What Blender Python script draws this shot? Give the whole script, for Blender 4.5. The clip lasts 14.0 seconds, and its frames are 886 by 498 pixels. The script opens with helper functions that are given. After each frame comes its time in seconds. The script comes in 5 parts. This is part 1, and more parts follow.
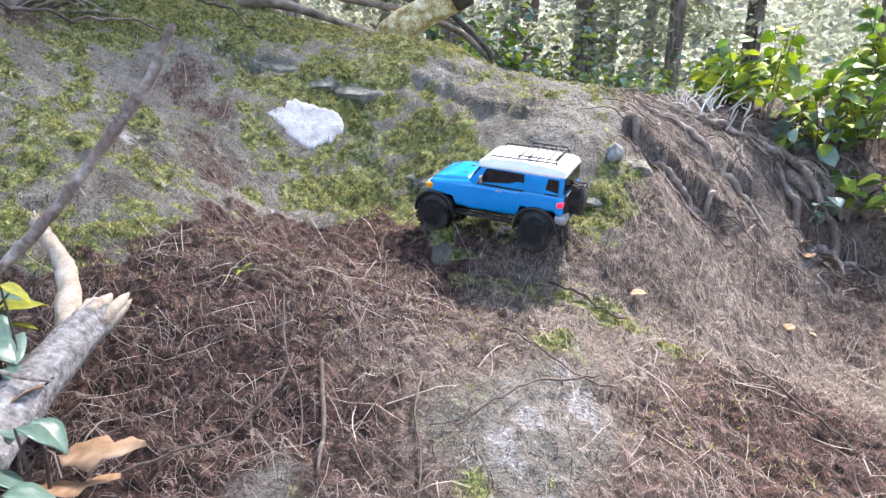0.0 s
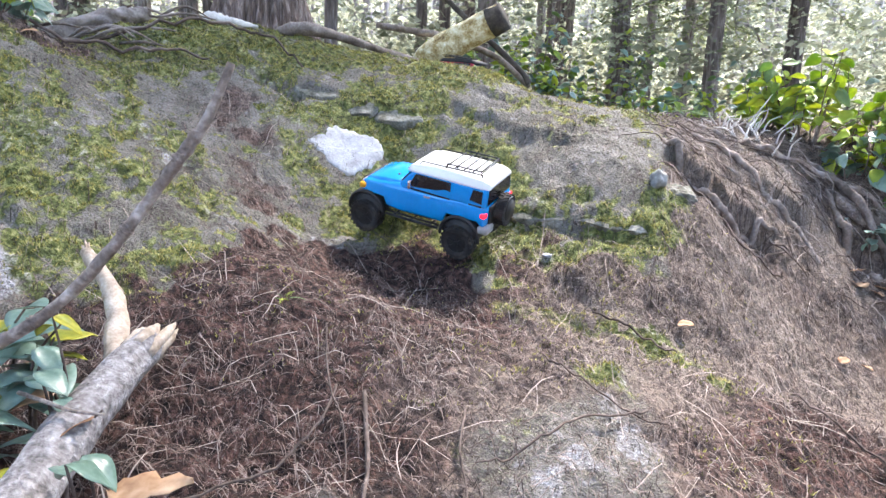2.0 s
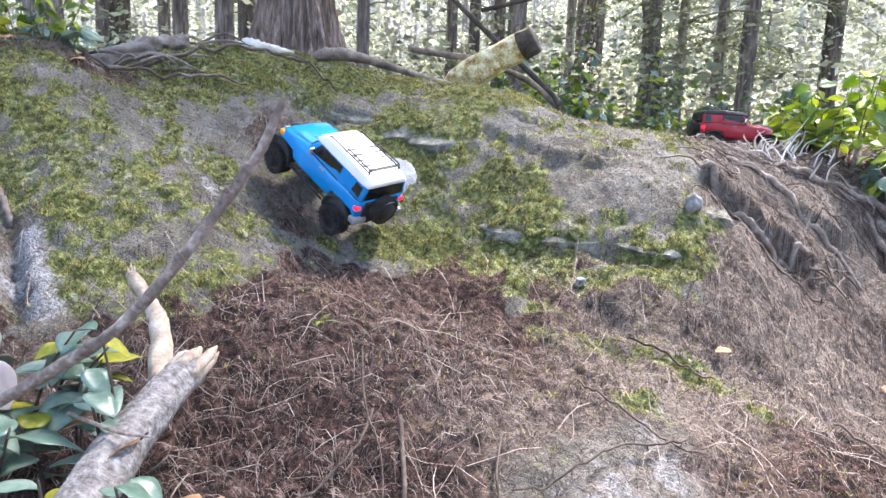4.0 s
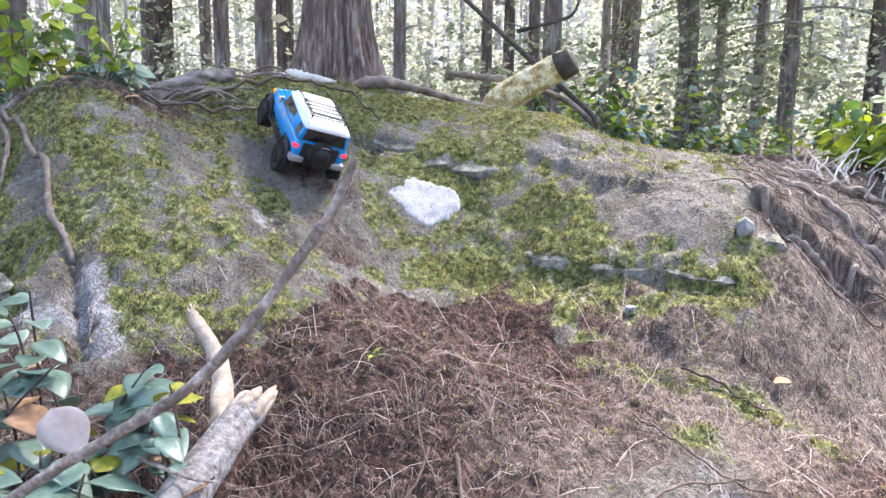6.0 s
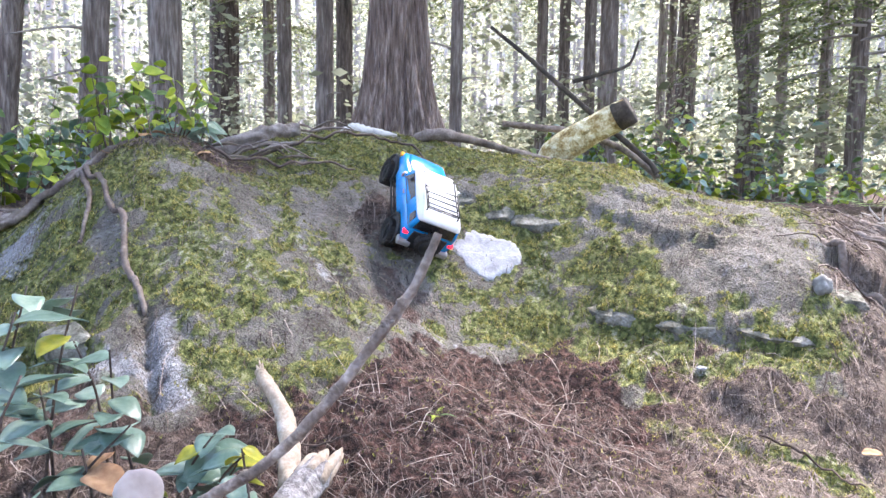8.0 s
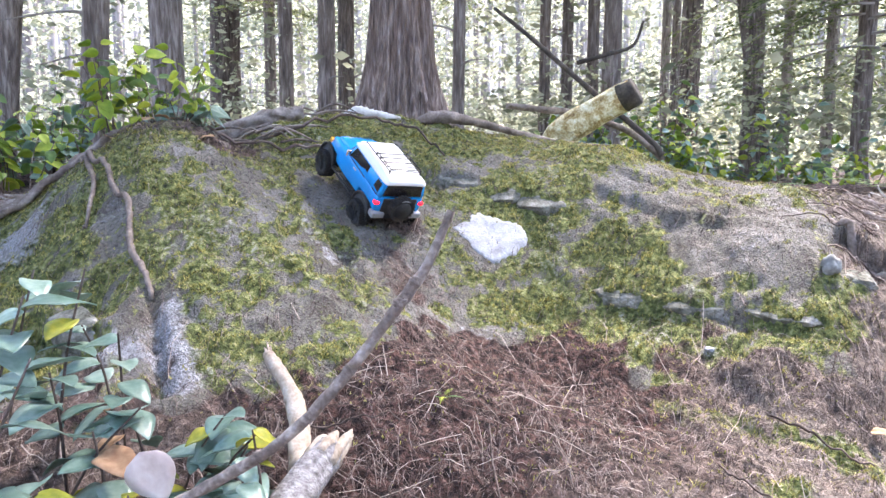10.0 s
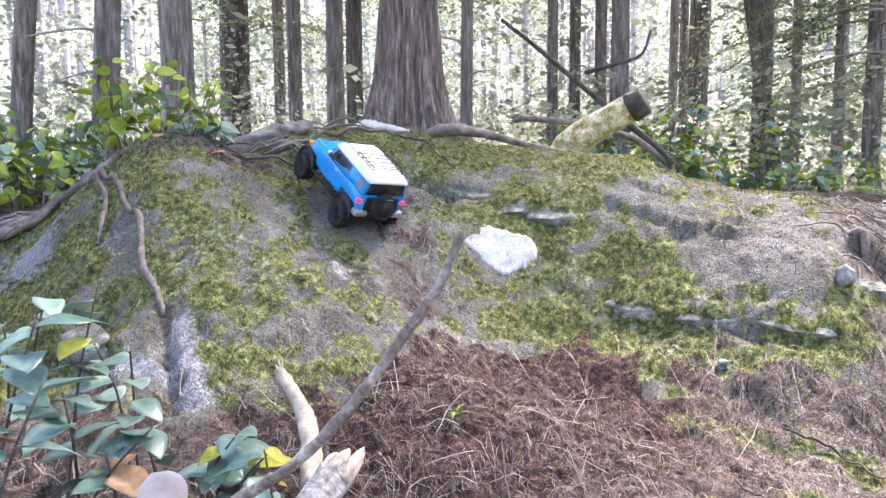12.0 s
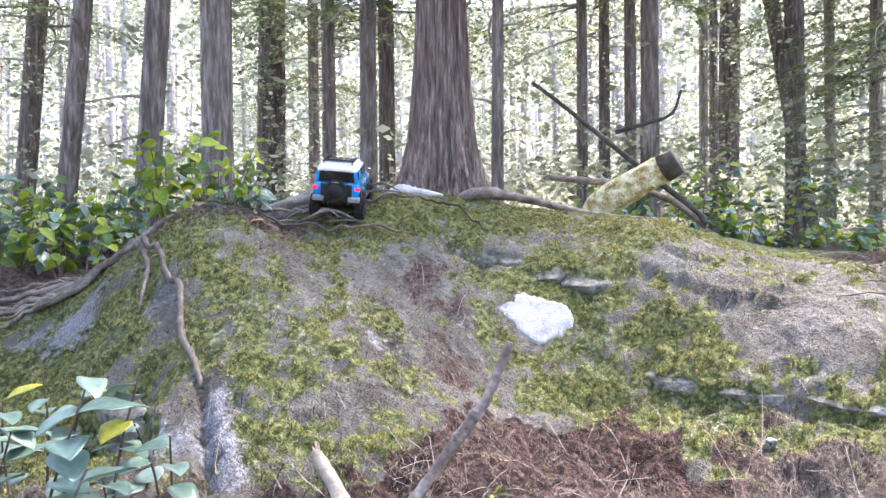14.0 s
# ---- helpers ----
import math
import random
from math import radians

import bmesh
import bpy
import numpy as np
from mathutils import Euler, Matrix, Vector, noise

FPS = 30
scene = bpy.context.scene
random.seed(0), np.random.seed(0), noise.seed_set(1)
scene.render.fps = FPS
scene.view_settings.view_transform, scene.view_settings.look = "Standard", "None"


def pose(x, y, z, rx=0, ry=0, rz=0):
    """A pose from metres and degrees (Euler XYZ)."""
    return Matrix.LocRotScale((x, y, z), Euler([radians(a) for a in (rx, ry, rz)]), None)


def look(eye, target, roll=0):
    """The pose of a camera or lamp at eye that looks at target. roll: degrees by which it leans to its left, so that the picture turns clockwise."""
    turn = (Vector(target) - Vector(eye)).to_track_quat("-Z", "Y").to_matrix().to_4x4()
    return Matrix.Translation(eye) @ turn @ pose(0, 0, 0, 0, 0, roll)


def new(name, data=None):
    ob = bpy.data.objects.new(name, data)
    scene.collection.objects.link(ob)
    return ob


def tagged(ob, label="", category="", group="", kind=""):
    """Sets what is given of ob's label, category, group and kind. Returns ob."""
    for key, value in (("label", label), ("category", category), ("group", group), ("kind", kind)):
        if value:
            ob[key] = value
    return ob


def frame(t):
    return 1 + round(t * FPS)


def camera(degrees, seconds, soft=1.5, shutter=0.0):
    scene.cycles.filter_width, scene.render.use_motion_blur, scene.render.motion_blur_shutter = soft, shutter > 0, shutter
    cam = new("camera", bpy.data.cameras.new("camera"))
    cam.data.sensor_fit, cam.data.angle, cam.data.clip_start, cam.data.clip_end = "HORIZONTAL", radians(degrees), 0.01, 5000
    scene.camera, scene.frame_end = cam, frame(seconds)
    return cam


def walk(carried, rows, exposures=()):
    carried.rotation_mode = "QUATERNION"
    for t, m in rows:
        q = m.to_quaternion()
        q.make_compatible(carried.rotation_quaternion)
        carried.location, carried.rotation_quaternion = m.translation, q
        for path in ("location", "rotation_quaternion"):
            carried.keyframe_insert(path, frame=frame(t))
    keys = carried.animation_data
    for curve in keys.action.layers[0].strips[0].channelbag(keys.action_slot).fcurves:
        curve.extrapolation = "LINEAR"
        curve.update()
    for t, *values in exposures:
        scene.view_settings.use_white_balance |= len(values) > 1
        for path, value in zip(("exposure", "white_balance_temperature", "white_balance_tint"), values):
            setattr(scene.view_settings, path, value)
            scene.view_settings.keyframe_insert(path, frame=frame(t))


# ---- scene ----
cam = camera(67.9, 14.0)
PATH = [
    (0.0, pose(0.000, 0.000, 0.800, 76.32, -2.45, 0.60)),
    (0.5, pose(-0.003, 0.006, 0.802, 76.70, -2.29, 1.20)),
    (1.0, pose(-0.010, 0.013, 0.809, 77.21, -2.25, 1.64)),
    (1.5, pose(-0.019, 0.018, 0.809, 77.68, -2.30, 2.44)),
    (2.0, pose(-0.025, 0.020, 0.812, 78.08, -2.15, 3.38)),
    (2.5, pose(-0.030, 0.022, 0.815, 78.46, -1.87, 4.03)),
    (3.0, pose(-0.036, 0.018, 0.818, 78.92, -1.65, 4.66)),
    (5.5, pose(-0.061, 0.012, 0.845, 80.49, -1.66, 7.74)),
    (6.0, pose(-0.076, 0.014, 0.859, 81.06, -0.75, 8.67)),
    (6.5, pose(-0.086, 0.020, 0.870, 82.69, -0.81, 10.16)),
    (7.0, pose(-0.102, 0.021, 0.881, 83.66, -0.27, 11.48)),
    (7.5, pose(-0.113, 0.022, 0.885, 84.57, -0.33, 12.95)),
    (8.0, pose(-0.108, 0.021, 0.886, 84.92, -0.64, 13.18)),
    (10.5, pose(-0.126, 0.032, 0.878, 83.44, 0.02, 13.60)),
    (11.0, pose(-0.132, 0.038, 0.884, 84.09, 0.51, 14.05)),
    (11.5, pose(-0.125, 0.028, 0.883, 84.26, 0.47, 14.19)),
    (12.0, pose(-0.121, 0.029, 0.889, 84.44, 0.37, 14.16)),
    (12.5, pose(-0.140, 0.041, 0.900, 84.99, -0.06, 14.91)),
    (13.0, pose(-0.166, 0.036, 0.912, 86.08, -0.39, 17.26)),
    (13.5, pose(-0.166, 0.031, 0.938, 87.90, 0.89, 18.38)),
    (14.0, pose(-0.138, 0.030, 0.942, 89.00, 0.50, 16.74)),
]
walk(cam, PATH, [(0.0, 3.08, 6400, 14), (8.0, 3.23, 6400, 19), (14.0, 3.33, 6400, 20)])


# ---- world, sun, exposure ----
world = bpy.data.worlds.new("forest_sky")
scene.world = world
world.use_nodes = True
wn = world.node_tree.nodes
sky = wn.new("ShaderNodeTexSky")
sky.sky_type, sky.sun_disc = "NISHITA", False
SUN_EL, SUN_AZ = 54.0, 28.0            # degrees; azimuth from +y towards +x
sky.sun_elevation, sky.sun_rotation = radians(SUN_EL), radians(SUN_AZ)
world.node_tree.links.new(sky.outputs[0], wn["Background"].inputs[0])
wn["Background"].inputs[1].default_value = 0.15
sun = new("sun", bpy.data.lights.new("sun", "SUN"))
sun.data.energy, sun.data.angle, sun.data.color = 2.5, radians(7), (1.0, 0.95, 0.86)
sun_dir = Vector((math.sin(radians(SUN_AZ)) * math.cos(radians(SUN_EL)), math.cos(radians(SUN_AZ)) * math.cos(radians(SUN_EL)), math.sin(radians(SUN_EL))))
sun.matrix_world = look(sun_dir * 30, (0, 0, 0))
rng = np.random.default_rng(7)


# ---- materials ----
def material(name, stops, scale=8.0, rough=0.85, bump=0.3, fine=60.0, metal=0.0, island=0.0, objrand=0.0, coords="Object", stretch=(1, 1, 1),
             coat=0.0, translucent=0.0, spec=0.4, bump_dist=0.004):
    """Noise at two scales drives a colour ramp; island or objrand adds a shift for each piece."""
    m = bpy.data.materials.new(name)
    m.use_nodes = True
    n, l = m.node_tree.nodes, m.node_tree.links
    b = n["Principled BSDF"]
    tc = n.new("ShaderNodeTexCoord")
    mp = n.new("ShaderNodeMapping")
    mp.inputs["Scale"].default_value = stretch
    l.new(tc.outputs[coords], mp.inputs[0])
    big, small = n.new("ShaderNodeTexNoise"), n.new("ShaderNodeTexNoise")
    big.inputs["Scale"].default_value, big.inputs["Detail"].default_value = scale, 4
    small.inputs["Scale"].default_value, small.inputs["Detail"].default_value = fine, 3
    for t in (big, small):
        l.new(mp.outputs[0], t.inputs["Vector"])
    mixv = n.new("ShaderNodeMath")
    mixv.operation = "MULTIPLY_ADD"
    l.new(small.outputs[0], mixv.inputs[0])
    mixv.inputs[1].default_value = 0.5
    l.new(big.outputs[0], mixv.inputs[2])
    last = mixv.outputs[0]
    for amount, kind in ((island, "i"), (objrand, "o")):
        if amount:
            src = n.new("ShaderNodeNewGeometry").outputs["Random Per Island"] if kind == "i" else n.new("ShaderNodeObjectInfo").outputs["Random"]
            a = n.new("ShaderNodeMath")
            a.operation = "MULTIPLY_ADD"
            l.new(src, a.inputs[0])
            a.inputs[1].default_value = amount
            l.new(last, a.inputs[2])
            s = n.new("ShaderNodeMath")
            s.operation = "SUBTRACT"
            l.new(a.outputs[0], s.inputs[0])
            s.inputs[1].default_value = amount / 2
            last = s.outputs[0]
    ramp = n.new("ShaderNodeValToRGB")
    e = ramp.color_ramp.elements
    while len(e) < len(stops):
        e.new(0.5)
    for k, c in enumerate(stops):
        e[k].position = 0.45 + 0.6 * k / max(1, len(stops) - 1)
        e[k].color = (*c, 1)
    l.new(last, ramp.inputs[0])
    l.new(ramp.outputs[0], b.inputs["Base Color"])
    b.inputs["Roughness"].default_value, b.inputs["Metallic"].default_value = rough, metal
    b.inputs["Specular IOR Level"].default_value = spec
    b.inputs["Coat Weight"].default_value = coat
    if bump:
        bp = n.new("ShaderNodeBump")
        bp.inputs["Strength"].default_value, bp.inputs["Distance"].default_value = bump, bump_dist
        l.new(mixv.outputs[0], bp.inputs["Height"])
        l.new(bp.outputs[0], b.inputs["Normal"])
    if translucent:
        tr = n.new("ShaderNodeBsdfTranslucent")
        l.new(ramp.outputs[0], tr.inputs["Color"])
        mx = n.new("ShaderNodeMixShader")
        mx.inputs[0].default_value = translucent
        l.new(b.outputs[0], mx.inputs[1])
        l.new(tr.outputs[0], mx.inputs[2])
        l.new(mx.outputs[0], n["Material Output"].inputs[0])
    return m


def ground_material():
    """Rock, moss, pale lichen and needle litter, laid out by the zones stored on the mesh."""
    m = bpy.data.materials.new("forest_ground")
    m.use_nodes = True
    n, l = m.node_tree.nodes, m.node_tree.links
    b = n["Principled BSDF"]
    tc = n.new("ShaderNodeTexCoord")

    def noise_tex(scale, detail=6, rough=0.6):
        t = n.new("ShaderNodeTexNoise")
        t.inputs["Scale"].default_value, t.inputs["Detail"].default_value, t.inputs["Roughness"].default_value = scale, detail, rough
        l.new(tc.outputs["Object"], t.inputs["Vector"])
        return t.outputs[0]

    def ramp(src, stops):
        r = n.new("ShaderNodeValToRGB")
        e = r.color_ramp.elements
        while len(e) < len(stops):
            e.new(0.5)
        for k, (p, c) in enumerate(stops):
            e[k].position, e[k].color = p, (*c, 1)
        l.new(src, r.inputs[0])
        return r.outputs[0]

    def blend(f, a, c):
        x = n.new("ShaderNodeMix")
        x.data_type = "RGBA"
        l.new(f, x.inputs[0])
        l.new(a, x.inputs[6])
        l.new(c, x.inputs[7])
        return x.outputs[2]

    def zone(name, src, lo, hi, ragged=0.9):
        """A zone's mask with its edge broken up by noise."""
        a = n.new("ShaderNodeAttribute")
        a.attribute_name = name
        s = n.new("ShaderNodeMath")
        s.operation = "MULTIPLY_ADD"
        l.new(src, s.inputs[0])
        s.inputs[1].default_value = ragged
        l.new(a.outputs["Fac"], s.inputs[2])
        r = n.new("ShaderNodeMapRange")
        l.new(s.outputs[0], r.inputs[0])
        r.inputs[1].default_value, r.inputs[2].default_value = lo, hi
        return r.outputs[0]

    n3, n12, n50, n180, n420 = noise_tex(3), noise_tex(12), noise_tex(50), noise_tex(180, 4), noise_tex(420, 3)
    rock = ramp(n12, [(0.30, (0.090, 0.074, 0.064)), (0.46, (0.160, 0.142, 0.125)), (0.58, (0.26, 0.245, 0.230)), (0.70, (0.42, 0.405, 0.395))])
    speck = ramp(n180, [(0.38, (0.055, 0.042, 0.034)), (0.52, (0.18, 0.156, 0.142)), (0.66, (0.38, 0.355, 0.345))])
    mixf = n.new("ShaderNodeValue")
    mixf.outputs[0].default_value = 0.45
    rock = blend(mixf.outputs[0], rock, speck)
    fleck = n.new("ShaderNodeMapRange")
    l.new(n180, fleck.inputs[0])
    fleck.inputs[1].default_value, fleck.inputs[2].default_value, fleck.inputs[4].default_value = 0.50, 0.60, 0.75
    stain = ramp(n3, [(0.35, (0.10, 0.080, 0.068)), (0.5, (0.21, 0.19, 0.18)), (0.65, (0.31, 0.295, 0.29))])
    half = n.new("ShaderNodeValue")
    half.outputs[0].default_value = 0.45
    rock = blend(half.outputs[0], rock, stain)
    moss = ramp(n50, [(0.32, (0.022, 0.027, 0.010)), (0.46, (0.095, 0.112, 0.036)), (0.58, (0.22, 0.235, 0.080)), (0.70, (0.38, 0.365, 0.19))])
    litter = ramp(n50, [(0.32, (0.022, 0.015, 0.013)), (0.46, (0.085, 0.058, 0.050)), (0.60, (0.19, 0.140, 0.118)), (0.75, (0.33, 0.255, 0.215))])
    red = ramp(n50, [(0.34, (0.008, 0.005, 0.005)), (0.47, (0.045, 0.025, 0.021)), (0.60, (0.125, 0.066, 0.054)), (0.75, (0.22, 0.14, 0.115))])
    dust = ramp(n180, [(0.32, (0.10, 0.078, 0.064)), (0.46, (0.22, 0.180, 0.150)), (0.60, (0.36, 0.305, 0.265)), (0.75, (0.50, 0.44, 0.39))])
    pale = ramp(n180, [(0.25, (0.12, 0.115, 0.12)), (0.5, (0.33, 0.325, 0.345)), (0.75, (0.58, 0.58, 0.61))])
    rock = blend(fleck.outputs[0], rock, ramp(n420, [(0.35, (0.030, 0.028, 0.019)), (0.5, (0.13, 0.127, 0.078)), (0.65, (0.33, 0.318, 0.25))]))
    # no relief here: the shade of small pits is put into the rock colour
    pits = n.new("ShaderNodeMapRange")
    l.new(noise_tex(95, 5, 0.7), pits.inputs[0])
    pits.inputs[1].default_value, pits.inputs[2].default_value, pits.inputs[3].default_value, pits.inputs[4].default_value = 0.36, 0.46, 0.85, 0.0
    rock = blend(pits.outputs[0], rock, ramp(n12, [(0.4, (0.030, 0.024, 0.020)), (0.6, (0.06, 0.052, 0.040))]))
    decay = zone("rot", n50, 0.35, 0.85, 0.8)
    dusty = n.new("ShaderNodeMath")
    dusty.operation = "MULTIPLY"
    at = n.new("ShaderNodeAttribute")
    at.attribute_name = "rot"
    l.new(at.outputs["Fac"], dusty.inputs[0])
    dusty.inputs[1].default_value = -1.0
    dusty.use_clamp = True
    litter = blend(dusty.outputs[0], blend(decay, litter, red), dust)
    c = blend(zone("moss", n50, 1.16, 1.46, 1.6), rock, moss)
    c = blend(zone("pale", n50, 1.18, 1.60, 1.6), c, pale)
    c = blend(zone("litter", n12, 0.85, 1.05), c, litter)
    l.new(c, b.inputs["Base Color"])
    b.inputs["Roughness"].default_value = 0.92
    b.inputs["Specular IOR Level"].default_value = 0.25
    add = n.new("ShaderNodeMath")
    add.operation = "MULTIPLY_ADD"
    l.new(n180, add.inputs[0])
    add.inputs[1].default_value = 0.8
    l.new(n50, add.inputs[2])
    bp = n.new("ShaderNodeBump")
    bp.inputs["Strength"].default_value, bp.inputs["Distance"].default_value = 1.0, 0.016
    l.new(add.outputs[0], bp.inputs["Height"])
    l.new(bp.outputs[0], b.inputs["Normal"])
    return m


GROUND = ground_material()
PALE_STONE = material("pale_stone", [(0.24, 0.235, 0.245), (0.38, 0.38, 0.40), (0.50, 0.505, 0.535)], 26, 0.95, 0.6, 150, bump_dist=0.004)
GREY_STONE = material("grey_stone", [(0.12, 0.115, 0.105), (0.22, 0.215, 0.205), (0.34, 0.335, 0.33)], 25, 0.9, 0.6, 120)
BARK_CEDAR = material("cedar_bark", [(0.055, 0.036, 0.030), (0.225, 0.163, 0.140), (0.45, 0.36, 0.325)], 46, 0.95, 1.0, 130, stretch=(1, 1, 0.10), bump_dist=0.03)
BARK_FIR = material("fir_bark", [(0.055, 0.042, 0.037), (0.185, 0.147, 0.133), (0.38, 0.325, 0.305)], 26, 0.95, 1.0, 70, stretch=(1, 1, 0.14), objrand=0.25, bump_dist=0.05)
# distance haze is put into this bark's paler colour; nearer limbs share it
HAZED_BARK = material("hazed_bark", [(0.17, 0.145, 0.133), (0.29, 0.255, 0.24), (0.41, 0.365, 0.35)], 6, 0.95, 0.0, 20, stretch=(1, 1, 0.2), island=0.5)
NEEDLES = material("conifer_foliage", [(0.055, 0.078, 0.028), (0.16, 0.195, 0.075), (0.34, 0.36, 0.16)], 1.5, 0.6, 0, 9, island=0.5, translucent=0.6)
# foliage colour paled to carry the haze of distance
HAZED_LEAF = material("far_foliage", [(0.155, 0.168, 0.108), (0.335, 0.345, 0.235), (0.56, 0.565, 0.42)], 0.7, 0.6, 0, 4, island=0.6, translucent=0.65)
SHRUB_LEAF = material("shrub_leaf", [(0.15, 0.25, 0.09), (0.27, 0.39, 0.15), (0.42, 0.52, 0.20)], 6, 0.4, 0.1, 40, objrand=0.5, translucent=0.6, spec=0.5)
# yellow-green leaf, with sunlight put into its brighter colour
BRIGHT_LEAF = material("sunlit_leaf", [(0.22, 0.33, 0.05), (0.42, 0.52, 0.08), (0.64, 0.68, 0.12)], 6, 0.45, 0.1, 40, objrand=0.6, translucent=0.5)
SALAL = material("salal_leaf", [(0.12, 0.205, 0.155), (0.21, 0.315, 0.25), (0.33, 0.43, 0.36)], 18, 0.33, 0.15, 90, objrand=0.35, translucent=0.3, spec=0.7)
SALAL_YELLOW = material("yellowing_leaf", [(0.17, 0.20, 0.03), (0.36, 0.36, 0.045), (0.55, 0.48, 0.06)], 18, 0.4, 0.15, 70, objrand=0.3, translucent=0.3)
DRY_LEAF = material("dry_leaf", [(0.22, 0.11, 0.055), (0.42, 0.25, 0.14), (0.56, 0.38, 0.25)], 20, 0.75, 0.4, 90, objrand=0.4, translucent=0.15)
PALE_LEAF = material("faded_leaf", [(0.60, 0.50, 0.48), (0.76, 0.67, 0.65), (0.84, 0.78, 0.76)], 20, 0.7, 0.3, 90, translucent=0.5)
STICK = material("weathered_stick", [(0.055, 0.040, 0.033), (0.25, 0.195, 0.165), (0.54, 0.46, 0.41)], 34, 0.85, 0.9, 170, bump_dist=0.004)
LOG_BARK = material("grey_log_bark", [(0.08, 0.068, 0.063), (0.27, 0.24, 0.23), (0.46, 0.425, 0.415)], 70, 0.9, 1.0, 170, bump_dist=0.006)
SPLINTER = material("fresh_wood", [(0.20, 0.135, 0.09), (0.44, 0.345, 0.265), (0.60, 0.51, 0.42)], 30, 0.8, 0.6, 200, bump_dist=0.002)
ROOT = material("root_wood", [(0.085, 0.064, 0.052), (0.20, 0.158, 0.138), (0.35, 0.295, 0.265)], 20, 0.9, 0.7, 120, objrand=0.25, bump_dist=0.004)
BLEACHED = material("bleached_wood", [(0.40, 0.36, 0.33), (0.62, 0.58, 0.55), (0.82, 0.79, 0.76)], 16, 0.85, 0.6, 90)
TWIG = material("twig_wood", [(0.05, 0.034, 0.028), (0.15, 0.110, 0.093), (0.40, 0.33, 0.29)], 10, 0.9, 0.2, 90, island=0.7)
LITTER = material("needle_litter", [(0.020, 0.013, 0.012), (0.080, 0.053, 0.046), (0.175, 0.125, 0.106), (0.34, 0.275, 0.24)], 3.0, 0.9, 0, 30, island=0.75)
LITTER_RED = material("rotted_litter", [(0.010, 0.006, 0.006), (0.052, 0.028, 0.024), (0.125, 0.074, 0.062), (0.27, 0.20, 0.172)], 3.0, 0.9, 0, 30, island=0.75)
MOSS = material("moss_tufts", [(0.032, 0.036, 0.012), (0.155, 0.160, 0.042), (0.37, 0.345, 0.090), (0.58, 0.51, 0.20)], 14, 0.9, 0, 60, island=0.5, translucent=0.3)
# yellow moss and bark; sunlight on the log is put in as near-white stops
LOG_MOSS = material("mossy_log", [(0.11, 0.055, 0.022), (0.42, 0.30, 0.13), (0.74, 0.66, 0.44), (0.88, 0.85, 0.78)], 16, 0.9, 1.0, 70, bump_dist=0.02)
# dark bark and branch wood; shadow on the log's end is in this colour
CUT_WOOD = material("cut_wood_end", [(0.025, 0.020, 0.017), (0.06, 0.048, 0.04), (0.12, 0.098, 0.082)], 12, 0.9, 0.5, 80)
PAINT_BLUE = material("blue_paint", [(0.002, 0.23, 0.62), (0.003, 0.27, 0.70), (0.004, 0.30, 0.74)], 12, 0.16, 0.0, 90, coat=0.4)
PAINT_WHITE = material("white_paint", [(0.76, 0.75, 0.74), (0.82, 0.81, 0.81), (0.85, 0.85, 0.85)], 14, 0.35, 0.0, 90, coat=0.3)
PAINT_RED = material("red_paint", [(0.30, 0.012, 0.03), (0.36, 0.016, 0.036), (0.42, 0.025, 0.045)], 12, 0.35, 0.0, 90, coat=0.3)
GLASS_DARK = material("dark_window", [(0.008, 0.007, 0.008), (0.016, 0.014, 0.016), (0.028, 0.022, 0.024)], 14, 0.12, 0.0, 90, spec=0.6)
BLACK = material("black_plastic", [(0.008, 0.008, 0.009), (0.016, 0.016, 0.018), (0.03, 0.028, 0.028)], 30, 0.55, 0.2, 200)
RUBBER = material("dusty_rubber", [(0.010, 0.009, 0.009), (0.022, 0.020, 0.020), (0.06, 0.05, 0.045)], 30, 0.85, 0.3, 200)
SILVER = material("silver_plastic", [(0.24, 0.24, 0.25), (0.32, 0.32, 0.33), (0.40, 0.40, 0.41)], 30, 0.4, 0.0, 200, metal=0.2)
CHROME = material("chrome", [(0.7, 0.7, 0.72), (0.8, 0.8, 0.82), (0.85, 0.85, 0.87)], 30, 0.15, 0.0, 200, metal=1.0)
AMBER = material("amber_lens", [(0.75, 0.30, 0.02), (0.85, 0.38, 0.03), (0.9, 0.45, 0.05)], 40, 0.2, 0.0, 200)
LENS = material("clear_lens", [(0.6, 0.6, 0.58), (0.72, 0.72, 0.7), (0.8, 0.8, 0.8)], 40, 0.1, 0.0, 200)
TAIL_RED = material("red_lens", [(0.55, 0.01, 0.02), (0.65, 0.015, 0.03), (0.7, 0.03, 0.04)], 40, 0.2, 0.0, 200)


def glow(m, colour, strength):
    b = m.node_tree.nodes["Principled BSDF"]
    b.inputs["Emission Color"].default_value, b.inputs["Emission Strength"].default_value = (*colour, 1), strength


glow(TAIL_RED, (1.0, 0.02, 0.05), 0.25)


# ---- shape helpers ----
def finish(bm, smooth=True):
    bmesh.ops.recalc_face_normals(bm, faces=bm.faces)
    me = bpy.data.meshes.new("mesh")
    bm.to_mesh(me)
    bm.free()
    if smooth:
        me.shade_smooth()
    return me


def part(name, bm, mat, parent=None, label="", smooth=True, m=None):
    """One mesh object under a thing or under a part."""
    me = finish(bm, smooth) if isinstance(bm, bmesh.types.BMesh) else bm
    if not me.materials:
        me.materials.append(mat)
    ob = new(name, me)
    ob.parent = parent
    if m is not None:
        ob.matrix_basis = m
    if label:
        ob["label"] = label
    return ob


def thing(name, label, category, group="", kind="", m=None):
    ob = new(name)
    ob.empty_display_size = 0.05
    if m is not None:
        ob.matrix_basis = m
    return tagged(ob, label, category, group, kind)


